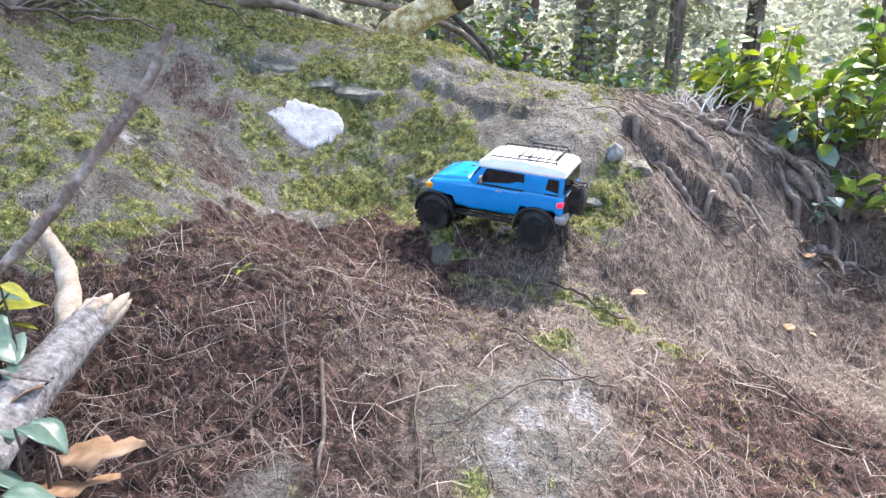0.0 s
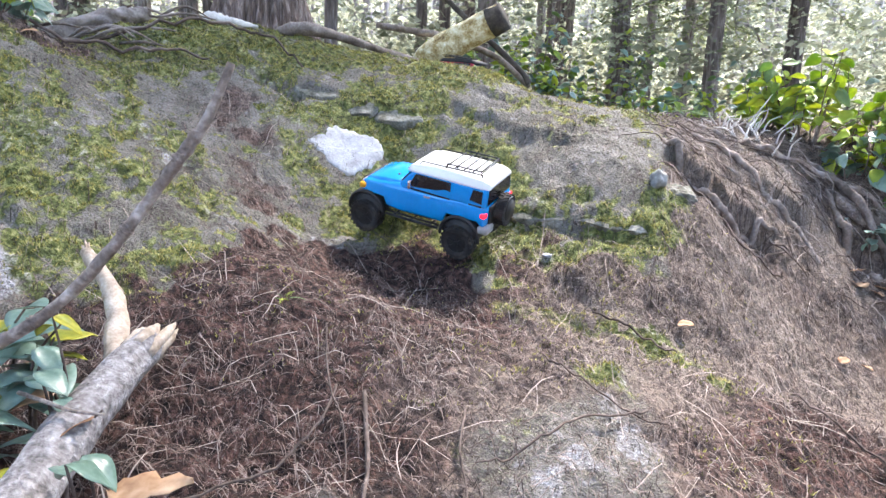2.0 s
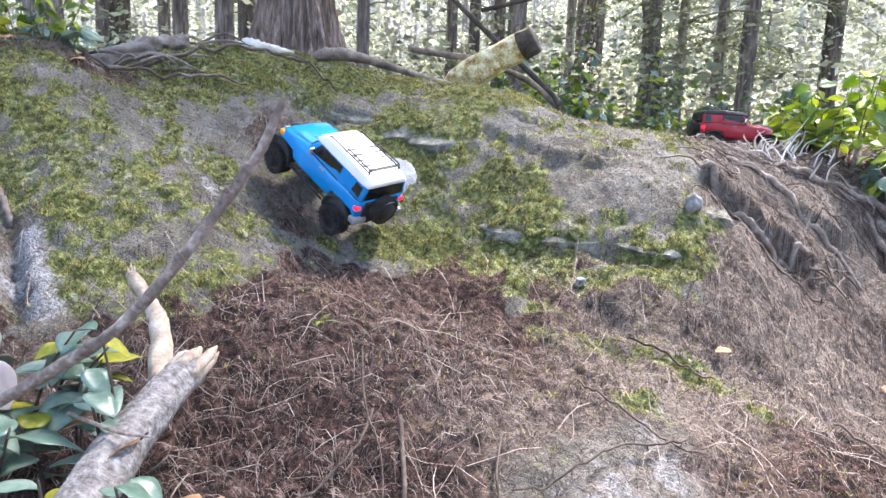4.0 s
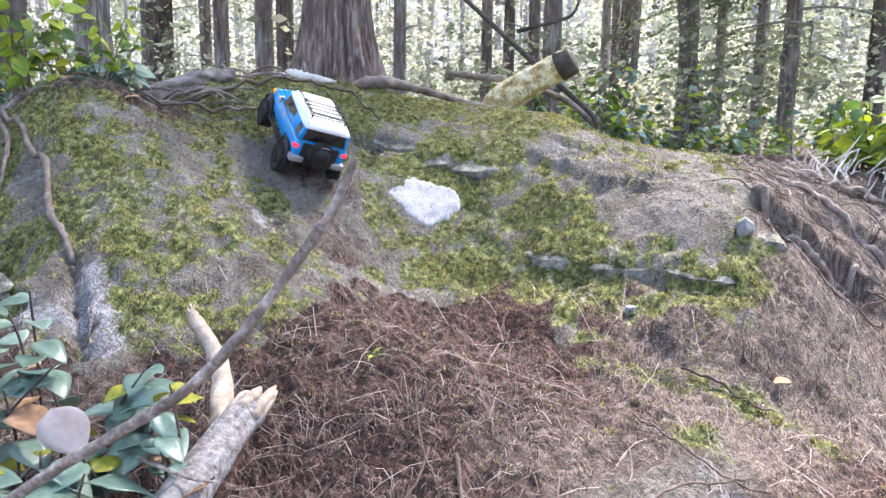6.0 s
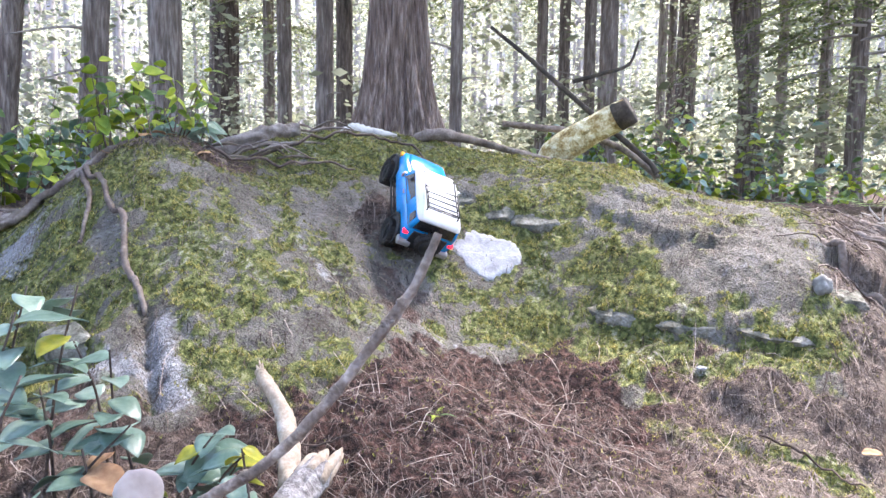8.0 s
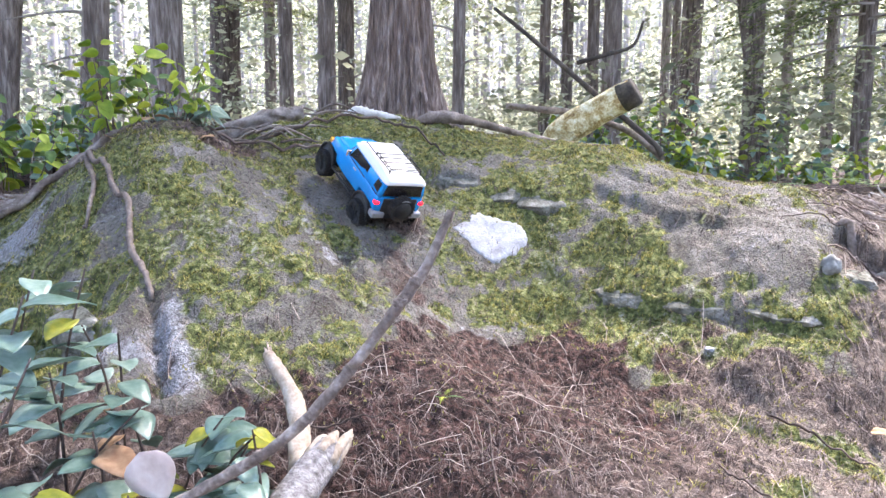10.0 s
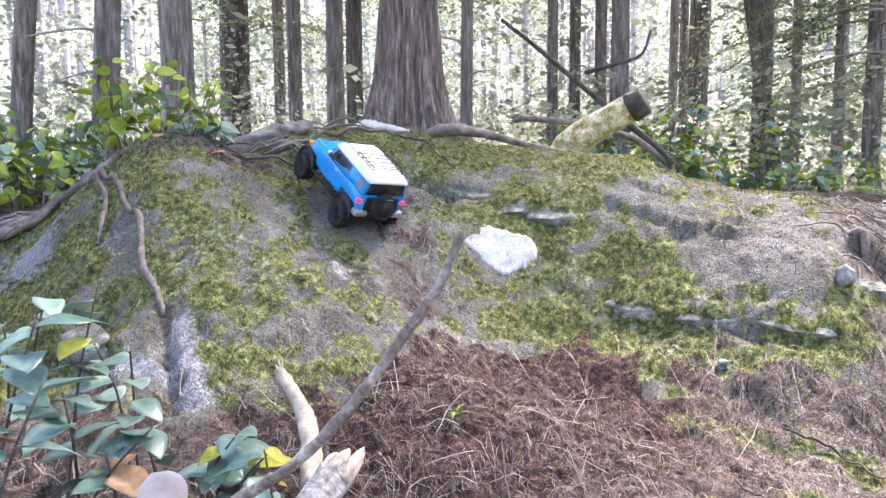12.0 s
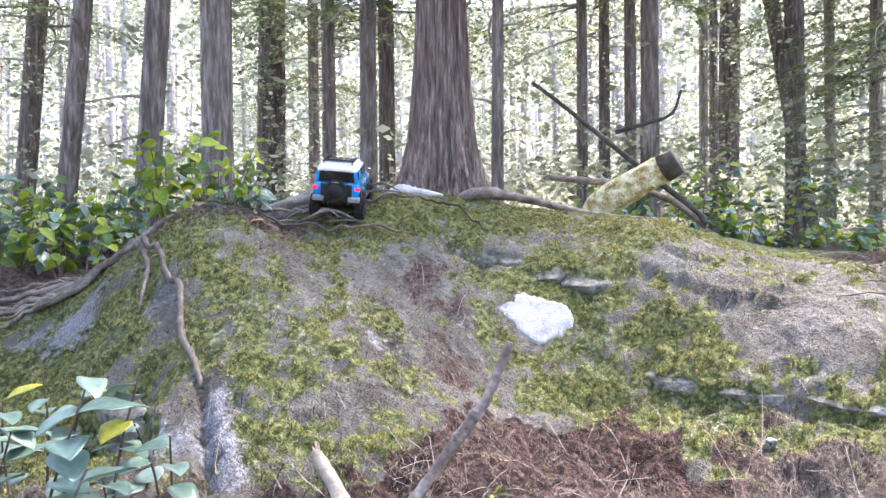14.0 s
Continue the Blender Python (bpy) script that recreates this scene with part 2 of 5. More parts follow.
def arrays_mesh(name, verts, faces, mat, smooth=False):
    me = bpy.data.meshes.new(name)
    me.from_pydata(verts.tolist() if isinstance(verts, np.ndarray) else verts, [], faces.tolist() if isinstance(faces, np.ndarray) else faces)
    me.materials.append(mat)
    if smooth:
        me.shade_smooth()
    return me


def spline(pts, n):
    """A smooth line of n points through pts."""
    p = np.array(pts, float)
    q = np.vstack([2 * p[0] - p[1], p, 2 * p[-1] - p[-2]])
    out = []
    for s in np.linspace(0, len(p) - 1, n):
        i = min(int(s), len(p) - 2)
        u = s - i
        a, b, c, d = q[i:i + 4]
        out.append(0.5 * (2 * b + (c - a) * u + (2 * a - 5 * b + 4 * c - d) * u * u + (3 * b - a - 3 * c + d) * u ** 3))
    return np.array(out)


def tube(bm, pts, radii, seg=8, rough=0.0, seed=0, cap=True, n=None):
    """A round bar along pts with radii blended from end to end and an uneven skin."""
    p = spline(pts, n) if n else np.array(pts, float)
    r = np.interp(np.linspace(0, 1, len(p)), np.linspace(0, 1, len(radii)), radii)
    rings, side = [], None
    for i, c in enumerate(p):
        t = Vector(p[min(i + 1, len(p) - 1)] - p[max(i - 1, 0)]).normalized()
        if side is None:
            side = t.orthogonal().normalized()
        side = (side - t * side.dot(t)).normalized()
        up = t.cross(side)
        ring = []
        for k in range(seg):
            a = 2 * math.pi * k / seg
            q = side * math.cos(a) + up * math.sin(a)
            rr = r[i] * (1 + (rough * noise.noise(Vector(c) * 0.26 / max(r[i], 0.004) + q * 1.3 + Vector((seed, 0, 0))) if rough else 0))
            ring.append(bm.verts.new(Vector(c) + q * rr))
        rings.append(ring)
    for a, b in zip(rings, rings[1:]):
        for k in range(seg):
            bm.faces.new((a[k], a[(k + 1) % seg], b[(k + 1) % seg], b[k]))
    if cap:
        bm.faces.new(rings[0][::-1])
        bm.faces.new(rings[-1])
    return bm


def box(bm, lo, hi, bevel=0.0):
    m = Matrix.Translation([(a + b) / 2 for a, b in zip(lo, hi)]) @ Matrix.Diagonal([b - a for a, b in zip(lo, hi)] + [1])
    g = bmesh.ops.create_cube(bm, size=1, matrix=m)["verts"]
    if bevel:
        es = list({e for v in g for e in v.link_edges})
        bmesh.ops.bevel(bm, geom=es, offset=bevel, segments=2, affect="EDGES", profile=0.5)
    return bm


# ---- the lie of the land ----
def lattice(ix, iy, seed):
    h = (ix * 374761393 + iy * 668265263 + seed * 974711) & 0x7FFFFFFF
    h = ((h ^ (h >> 13)) * 1274126177) & 0x7FFFFFFF
    return ((h ^ (h >> 16)) & 0xFFFF) / 65535.0


def vnoise(x, y, seed=0):
    x, y = np.asarray(x, float), np.asarray(y, float)
    ix, iy = np.floor(x).astype(np.int64), np.floor(y).astype(np.int64)
    u, v = x - ix, y - iy
    u, v = u * u * (3 - 2 * u), v * v * (3 - 2 * v)
    a, b, c, d = lattice(ix, iy, seed), lattice(ix + 1, iy, seed), lattice(ix, iy + 1, seed), lattice(ix + 1, iy + 1, seed)
    return (a * (1 - u) + b * u) * (1 - v) + (c * (1 - u) + d * u) * v


def fbm(x, y, scale, seed=0, octaves=4):
    s, a, f = 0, 0.5, scale
    for k in range(octaves):
        s, a, f = s + a * vnoise(np.asarray(x) * f + 13.7 * k, np.asarray(y) * f + 7.1 * k, seed + k), a * 0.5, f * 2.03
    return s


def ease(t):
    t = np.clip(t, 0, 1)
    return t * t * (3 - 2 * t)


# swells and dips of the boulder and its foot: x, y, height
BUMPS = [(-1.76, 2.08, 0.346), (-2.00, 2.44, -0.260), (1.84, 2.44, -0.236), (-0.32, 2.08, -0.180), (1.12, 2.08, -0.186), (-2.00, 1.72, -0.145),
         (-1.04, 1.72, 0.116), (-1.76, 1.36, -0.108), (1.60, 2.08, -0.115), (-0.80, 2.80, -0.099), (0.16, 2.80, -0.083), (-1.52, 1.72, 0.090), (-1.04,
         3.16, 0.106), (0.64, 2.08, 0.121), (0.88, 1.00, -0.094), (1.60, 2.80, -0.066), (0.88, 1.72, -0.081), (-0.08, 1.72, -0.055), (-0.32, 1.36,
         0.069), (-0.56, 1.00, -0.060), (1.36, 1.72, -0.071), (-0.80, 2.08, -0.059), (-1.76, 2.80, 0.070), (1.36, 2.44, -0.033), (1.84, 3.16, 0.042),
         (-1.52, 1.00, -0.056), (0.40, 3.16, -0.049), (2.08, 2.08, -0.057), (-1.28, 2.80, 0.056), (-1.28, 2.08, -0.028), (-1.52, 2.44, -0.047),
         (-2.00, 1.00, -0.034), (-1.28, 1.36, -0.021), (0.12, 1.86, -0.026)]


def swell(x, y, cx, cy, r):
    return np.exp(-((x - cx) ** 2 + (y - cy) ** 2) / (2 * r * r))


def near_line(x, y, ax, ay, bx, by, w):
    u = np.clip(((x - ax) * (bx - ax) + (y - ay) * (by - ay)) / ((bx - ax) ** 2 + (by - ay) ** 2), 0, 1)
    d2 = (x - ax - u * (bx - ax)) ** 2 + (y - ay - u * (by - ay)) ** 2
    return np.exp(-d2 / (2 * w * w))


def litter_edge(x):
    return np.interp(x, [-2.5, -1.1, -0.9, -0.70, -0.60, -0.25, 0.12, 0.46, 0.85, 1.25, 2.0], [1.1, 1.15, 1.2, 1.34, 1.74, 1.95, 1.86, 1.84, 2.06, 2.3, 2.6])


def zones(x, y):
    """How much of each surface lies at a place: litter, moss, pale."""
    x, y = np.asarray(x, float), np.asarray(y, float)
    wob = (fbm(x, y, 5.0, 40) - 0.47) * 0.25
    front = ease((litter_edge(x) + wob * 1.5 + (fbm(x, y, 16, 47) - 0.47) * 0.30 - y) / 0.20 + 0.5)
    bank = ease((x - 0.62 - 0.12 * (y - 2.2) + wob) / 0.16 + 0.5)
    back = ease((y - 4.9 - wob) / 0.5) + ease((-2.35 - x + wob * 2) / 0.2)
    duff = 1.2 * swell(x, y, -1.72, 2.24, 0.15) + swell(x, y, -1.48, 2.26, 0.09) + ease((y - 2.0 - 0.25 * (x + 1.85) + wob) / 0.08) * ease((-1.78 - x) / 0.1)
    track = np.clip(near_line(x, y, -0.60, 1.78, -0.84, 2.28, 0.12) + 0.5 * near_line(x, y, -0.84, 2.28, -1.1, 2.45, 0.07), 0, 1) * ease((fbm(x, y, 9, 3) - 0.36) / 0.2)
    litter = np.clip(front + bank + back + duff, 0, 1)
    bare = np.clip(0.85 * swell(x, y, 0.14, 0.93, 0.13) + 0.7 * swell(x, y, 0.22, 1.15, 0.11) + 0.45 * swell(x, y, 0.33, 1.33, 0.12) + 0.7 * swell(x, y, -0.24, 0.85, 0.07) + 0.4 * swell(x, y, 0.0, 1.05, 0.10), 0, 1)
    strip = 0.9 * near_line(x, y, 0.05, 1.66, 0.40, 1.60, 0.05) + 0.9 * near_line(x, y, 0.40, 1.60, 0.55, 1.50, 0.05) + 0.7 * swell(x, y, 0.25, 1.40, 0.05)
    litter = np.clip(litter * (1 - 0.75 * bare) - 0.6 * strip * (fbm(x, y, 22, 9) > 0.4), 0, 1)
    m = (fbm(x, y, 4.5, 11) - 0.47) * 1.6 + (fbm(x, y, 17, 12) - 0.47) * 2.6 + (fbm(x, y, 48, 13, 2) - 0.37) * 1.3 + 0.64
    m = m + 0.42 * ease((y - 2.45) / 0.4) + 0.75 * near_line(x, y, -0.55, 2.03, 0.0, 1.98, 0.09) + 0.6 * near_line(x, y, 0.0, 1.95, 0.55, 1.95, 0.07)
    m = m + 0.9 * near_line(x, y, -0.80, 2.44, -0.28, 2.37, 0.06) - 0.55 * near_line(x, y, -0.50, 2.47, -0.26, 2.39, 0.03) - 0.4 * near_line(x, y, -0.70, 2.53, -0.58, 2.53, 0.03) + 0.35 * ease((-1.35 - x) / 0.3) + 0.25 * swell(x, y, 0.0, 2.2, 0.1)
    m = m - 0.65 * swell(x, y, 0.33, 2.2, 0.16) - 0.5 * swell(x, y, 0.15, 2.35, 0.1) - 0.9 * track - 0.45 * near_line(x, y, -0.62, 1.75, -0.85, 2.35, 0.14)
    m = m - 1.0 * bare - 0.4 * swell(x, y, 0.35, 2.7, 0.25) - 0.5 * near_line(x, y, -1.2, 1.47, -1.02, 1.25, 0.05)
    pale = 0.85 * near_line(x, y, -1.19, 1.47, -1.0, 1.24, 0.03) + 0.95 * swell(x, y, -1.95, 1.77, 0.075) + 0.7 * swell(x, y, -2.14, 1.76, 0.05) + 0.9 * swell(x, y, -1.23, 1.31, 0.05)
    pale = pale + 0.30 * bare + 0.5 * near_line(x, y, -1.02, 1.95, -0.9, 1.83, 0.02) + 0.35 * (fbm(x, y, 7, 21) > 0.62) + 0.75 * swell(x, y, 0.18, 1.87, 0.018)
    return np.clip(litter + 0.62 * track, 0, 1), np.clip(m + 0.9 * strip, 0, 1), np.clip(pale, 0, 1)


def rot(x, y):
    """How far the litter has decayed to dark red-brown, with plain darkening by the pits and in the near corners; below
    nought where it lies dry and dusty.
    """
    x, y = np.asarray(x, float), np.asarray(y, float)
    r = 0.9 * swell(x, y, -0.42, 1.62, 0.26) + 0.7 * swell(x, y, -0.15, 1.80, 0.16) + 0.8 * swell(x, y, 0.78, 1.36, 0.14) + 0.6 * swell(x, y, -0.45, 1.05, 0.18) + 0.8 * swell(x, y, 0.80, 1.02, 0.24) + 0.8 * swell(x, y, -0.42, 0.80, 0.18)
    dry = 0.9 * swell(x, y, 1.0, 2.72, 0.32) + 0.6 * swell(x, y, 0.85, 1.85, 0.22) + 0.5 * swell(x, y, 0.45, 1.55, 0.18) + 0.4 * swell(x, y, 0.1, 1.1, 0.2)
    return np.clip(r - dry + (fbm(x, y, 7, 33) - 0.47) * 1.1, -1, 1)


def land(x, y):
    """The height of the ground without its fine grain."""
    x, y = np.asarray(x, float), np.asarray(y, float)
    low = 0.30 + 0.16 * (np.maximum(y, -1) - 1.3) - 0.13 * np.clip(x, -2, 2)
    top = 1.05 - 0.26 * np.clip(x, 0, 0.8) - 0.03 * np.clip(x - 0.8, 0, 3) - 0.12 * np.clip(-1.6 - x, 0, 4)
    z = low + (top - low) * ease((y - 1.45 - 0.1 * np.clip(x, 0, 1.5)) / 1.45)
    for cx, cy, a in BUMPS:
        z = z + a * swell(x, y, cx, cy, 0.30)
    shelf = np.exp(-((x - 0.06) / 0.30) ** 2 / 2 - ((y - 1.88) / 0.085) ** 2 / 2)
    z = z + shelf * (0.418 + 0.27 * (y - 1.88) + 0.03 * (x - 0.06) - z)
    return z - 0.15 * swell(x, y, 0.75, 3.95, 0.5)


def ledge(x, y, line, lift, drop, back=0.09, foot=0.05):
    """A step in the rock along a line walked with the uphill side to the left: a lip above, a hollow at its foot."""
    best, dist = None, None
    total = len(line) - 1
    for k, ((ax, ay), (bx, by)) in enumerate(zip(line, line[1:])):
        ln = math.hypot(bx - ax, by - ay)
        u = ((x - ax) * (bx - ax) + (y - ay) * (by - ay)) / ln ** 2
        c = np.clip(u, 0, 1)
        d = np.hypot(x - ax - c * (bx - ax), y - ay - c * (by - ay))
        side = ((bx - ax) * (y - ay) - (by - ay) * (x - ax)) / ln
        sd = np.where(side >= 0, d, -d)
        way = (k + c) / total
        best, dist, along = (sd, d, way) if best is None else (np.where(d < dist, sd, best), np.minimum(d, dist), np.where(d < dist, way, along))
    best = best + (fbm(x, y, 30, 91, 3) - 0.44) * 0.035
    ends = ease(along / 0.15) * ease((1 - along) / 0.15)
    up = ease((best + 0.010) / 0.012)
    return ends * (lift * up * np.exp(-np.maximum(best, 0) / back) - drop * (1 - up) * np.exp(np.minimum(best, 0) / foot))


def height(x, y):
    x, y = np.asarray(x, float), np.asarray(y, float)
    z = land(x, y)
    # ledges with hollows below them
    z = z + ledge(x, y, [(-0.75, 2.50), (-0.67, 2.525), (-0.56, 2.52)], 0.018, 0.030) + ledge(x, y, [(-0.57, 2.45), (-0.44, 2.455), (-0.34, 2.43), (-0.24, 2.37)], 0.022, 0.028)
    z = z - 0.05 * near_line(x, y, -0.88, 2.56, -0.72, 2.47, 0.028)
    # seams along the boulder's foot, cracks and small steps over its side
    z = z + ledge(x, y, [(-0.17, 2.115), (-0.05, 2.07), (0.07, 2.025), (0.24, 1.985), (0.39, 1.945), (0.56, 1.955)], 0.014, 0.030, 0.06, 0.025)
    z = z + ledge(x, y, [(-0.16, 2.49), (-0.02, 2.40), (0.12, 2.31), (0.36, 2.28)], 0.016, 0.022, 0.08, 0.03) + ledge(x, y, [(-0.25, 2.62), (0.0, 2.55), (0.3, 2.47)], 0.012, 0.018, 0.08, 0.03)
    z = z + ledge(x, y, [(-1.15, 1.47), (-1.02, 1.46), (-0.86, 1.50)], 0.012, 0.016, 0.06, 0.03) + ledge(x, y, [(-1.10, 1.66), (-0.98, 1.64), (-0.88, 1.68)], 0.010, 0.012, 0.06, 0.03)
    z = z + ledge(x, y, [(-1.64, 1.52), (-1.50, 1.44), (-1.36, 1.40), (-1.24, 1.36)], 0.035, 0.06, 0.10, 0.07)
    z = z - 0.035 * near_line(x, y, -1.26, 1.51, -1.15, 1.38, 0.012) - 0.035 * near_line(x, y, -1.15, 1.38, -1.02, 1.22, 0.012)
    z = z - 0.02 * near_line(x, y, -0.98, 1.99, -0.75, 1.77, 0.012)
    # hollow under the roots, hollow behind the leafy plants
    z = z + ledge(x, y, [(0.60, 2.33), (0.68, 2.27), (0.80, 2.22), (0.95, 2.24)], 0.03, 0.11, 0.10, 0.07) + ledge(x, y, [(1.30, 2.50), (1.42, 2.48), (1.60, 2.50), (1.80, 2.48)], 0.03, 0.09, 0.12, 0.07)
    z = z + ledge(x, y, [(0.95, 2.46), (1.08, 2.41), (1.22, 2.42)], 0.03, 0.06, 0.08, 0.04) + 0.035 * swell(x, y, -1.72, 2.22, 0.12)
    z = z - 0.09 * swell(x, y, -1.47, 1.43, 0.09) - 0.10 * near_line(x, y, 1.35, 2.45, 1.7, 2.5, 0.07)
    # pits in the litter
    z = z - 0.03 * swell(x, y, 0.72, 1.42, 0.05) - 0.03 * swell(x, y, 0.82, 1.33, 0.04)
    lit, mos, pal = zones(x, y)
    near = np.exp(-np.maximum(np.abs(x) - 3, 0)) * np.exp(-np.maximum(y - 5, 0)) * (1 - 0.95 * swell(x, y, -0.465, 2.262, 0.10))
    z = z + near * ((fbm(x, y, 6, 50) - 0.47) * 0.036 + (1 - lit) * (0.12 - np.abs(fbm(x * 0.6 + y * 0.5, y * 1.6 - x * 0.4, 15, 57) - 0.47)) * 0.05 + (fbm(x, y, 25, 51) - 0.47) * (0.030 + 0.022 * mos) + (fbm(x, y, 70, 52, 2) - 0.37) * 0.011 + lit * (fbm(x, y, 14, 53) - 0.47) * 0.035)
    far = ease((np.hypot(x, y - 2) - 5) / 8)
    return z + far * ((fbm(x, y, 0.25, 60) - 0.47) * 0.8 + 0.1)


def spot(x, y, lift=0.0):
    return Vector((x, y, float(height(x, y)) + lift))


def build_ground():
    def lines(lo, hi, step, reach):
        a = np.arange(lo, hi, step)
        out, s, v = [], step * 1.5, hi
        while v < reach:
            out.append(v)
            s *= 1.22
            v += s
        left, s, v = [], step * 1.5, lo - step
        while v > -reach:
            left.append(v)
            s *= 1.22
            v -= s
        return np.array(left[::-1] + list(a) + out)
    xs, ys = lines(-2.7, 1.9, 0.0125, 400), lines(0.35, 4.2, 0.0125, 400)
    gx, gy = np.meshgrid(xs, ys)
    gz = height(gx, gy)
    nx, ny = len(xs), len(ys)
    v = np.stack([gx, gy, gz], -1).reshape(-1, 3)
    i = (np.arange(ny - 1)[:, None] * nx + np.arange(nx - 1)[None, :]).ravel()
    f = np.stack([i, i + 1, i + nx + 1, i + nx], 1)
    me = arrays_mesh("ground", v, f, GROUND, True)
    lit, mos, pal = zones(gx, gy)
    for name, val in (("litter", lit), ("moss", mos), ("pale", pal), ("rot", rot(gx, gy))):
        me.attributes.new(name, "FLOAT", "POINT").data.foreach_set("value", val.ravel().astype(np.float32))
    tagged(new("ground", me), "mossy granite boulder rising from brown needle litter", "ground", kind="structure")


build_ground()


# ---- model cars ----
def loft(bm, stations, y_mid=0.0, corner=0.25):
    """A closed hull through rounded cross-sections: x, half width below, half width above, bottom, top."""
    rings = []
    for x, wb, wt, z0, z1 in stations:
        r = corner * min(wb, wt, (z1 - z0) / 2) * 1.2
        pts = []
        for w0, z, sy, sz in ((wb, z0, 1, 1), (wt, z1, 1, -1), (wt, z1, -1, -1), (wb, z0, -1, 1)):
            cy, cz = sy * (w0 - r), z + sz * r
            first = {(1, 1): -90, (1, -1): 0, (-1, -1): 90, (-1, 1): 180}[(sy, sz)]
            for k in range(4):
                a = radians(first + 30 * k)
                pts.append((x, cy + r * math.cos(a), cz + r * math.sin(a)))
        rings.append([bm.verts.new(p) for p in pts])
    for a, b in zip(rings, rings[1:]):
        for k in range(len(a)):
            bm.faces.new((a[k], a[(k + 1) % len(a)], b[(k + 1) % len(a)], b[k]))
    bm.faces.new(rings[0])
    bm.faces.new(rings[-1][::-1])
    return bm


def slab(bm, corners, depth):
    """A flat panel with thickness, from its corners in order; depth points along its normal."""
    p = [Vector(c) for c in corners]
    nrm = (p[1] - p[0]).cross(p[2] - p[0]).normalized() * depth
    a, b = [bm.verts.new(q) for q in p], [bm.verts.new(q + nrm) for q in p]
    bm.faces.new(a[::-1])
    bm.faces.new(b)
    for k in range(len(p)):
        j = (k + 1) % len(p)
        bm.faces.new((a[k], a[j], b[j], b[k]))
    return bm


def tyre_mesh(r=0.050, w=0.042):
    bm = bmesh.new()
    prof = [(r * 0.60, -w * 0.42), (r * 0.74, -w * 0.5), (r * 0.90, -w * 0.5), (r * 0.965, -w * 0.40), (r * 0.975, 0), (r * 0.965, w * 0.40), (r * 0.90, w * 0.5), (r * 0.74, w * 0.5), (r * 0.60, w * 0.42)]
    seg = 40
    rings = [[bm.verts.new((q * math.cos(2 * math.pi * k / seg), y, q * math.sin(2 * math.pi * k / seg))) for q, y in prof] for k in range(seg)]
    for k in range(seg):
        a, b = rings[k], rings[(k + 1) % seg]
        for j in range(len(prof)):
            bm.faces.new((a[j], a[(j + 1) % len(prof)], b[(j + 1) % len(prof)], b[j]))
    for k in range(22):                                   # tread lugs, two staggered rows
        for s in (-1, 1):
            a = 2 * math.pi * (k + (0.5 if s > 0 else 0)) / 22
            m = Matrix.Rotation(-a, 4, "Y") @ Matrix.Translation((r * 0.97, s * w * 0.27, 0)) @ Matrix.Rotation(radians(18 * s), 4, "X") @ Matrix.Diagonal((r * 0.10, w * 0.46, r * 0.15, 1))
            bmesh.ops.create_cube(bm, size=1, matrix=m)
    return finish(bm, False)


def rim_mesh(r=0.030, w=0.034):
    bm = bmesh.new()
    bmesh.ops.create_cone(bm, cap_ends=True, segments=28, radius1=r, radius2=r, depth=w, matrix=Matrix.Rotation(radians(90), 4, "X"))
    for s in (-1, 1):
        for k in range(6):
            a = 2 * math.pi * k / 6
            m = Matrix.Rotation(a, 4, "Y") @ Matrix.Translation((r * 0.55, s * w * 0.52, 0)) @ Matrix.Diagonal((r * 0.75, 0.004, r * 0.22, 1))
            bmesh.ops.create_cube(bm, size=1, matrix=m)
        bmesh.ops.create_cone(bm, cap_ends=True, segments=16, radius1=r * 0.28, radius2=r * 0.22, depth=0.008, matrix=Matrix.Translation((0, s * w * 0.55, 0)) @ Matrix.Rotation(radians(90), 4, "X"))
    return finish(bm, False)


AXLES = ((0.1565, 0.096), (0.1565, -0.096), (-0.1565, 0.096), (-0.1565, -0.096))


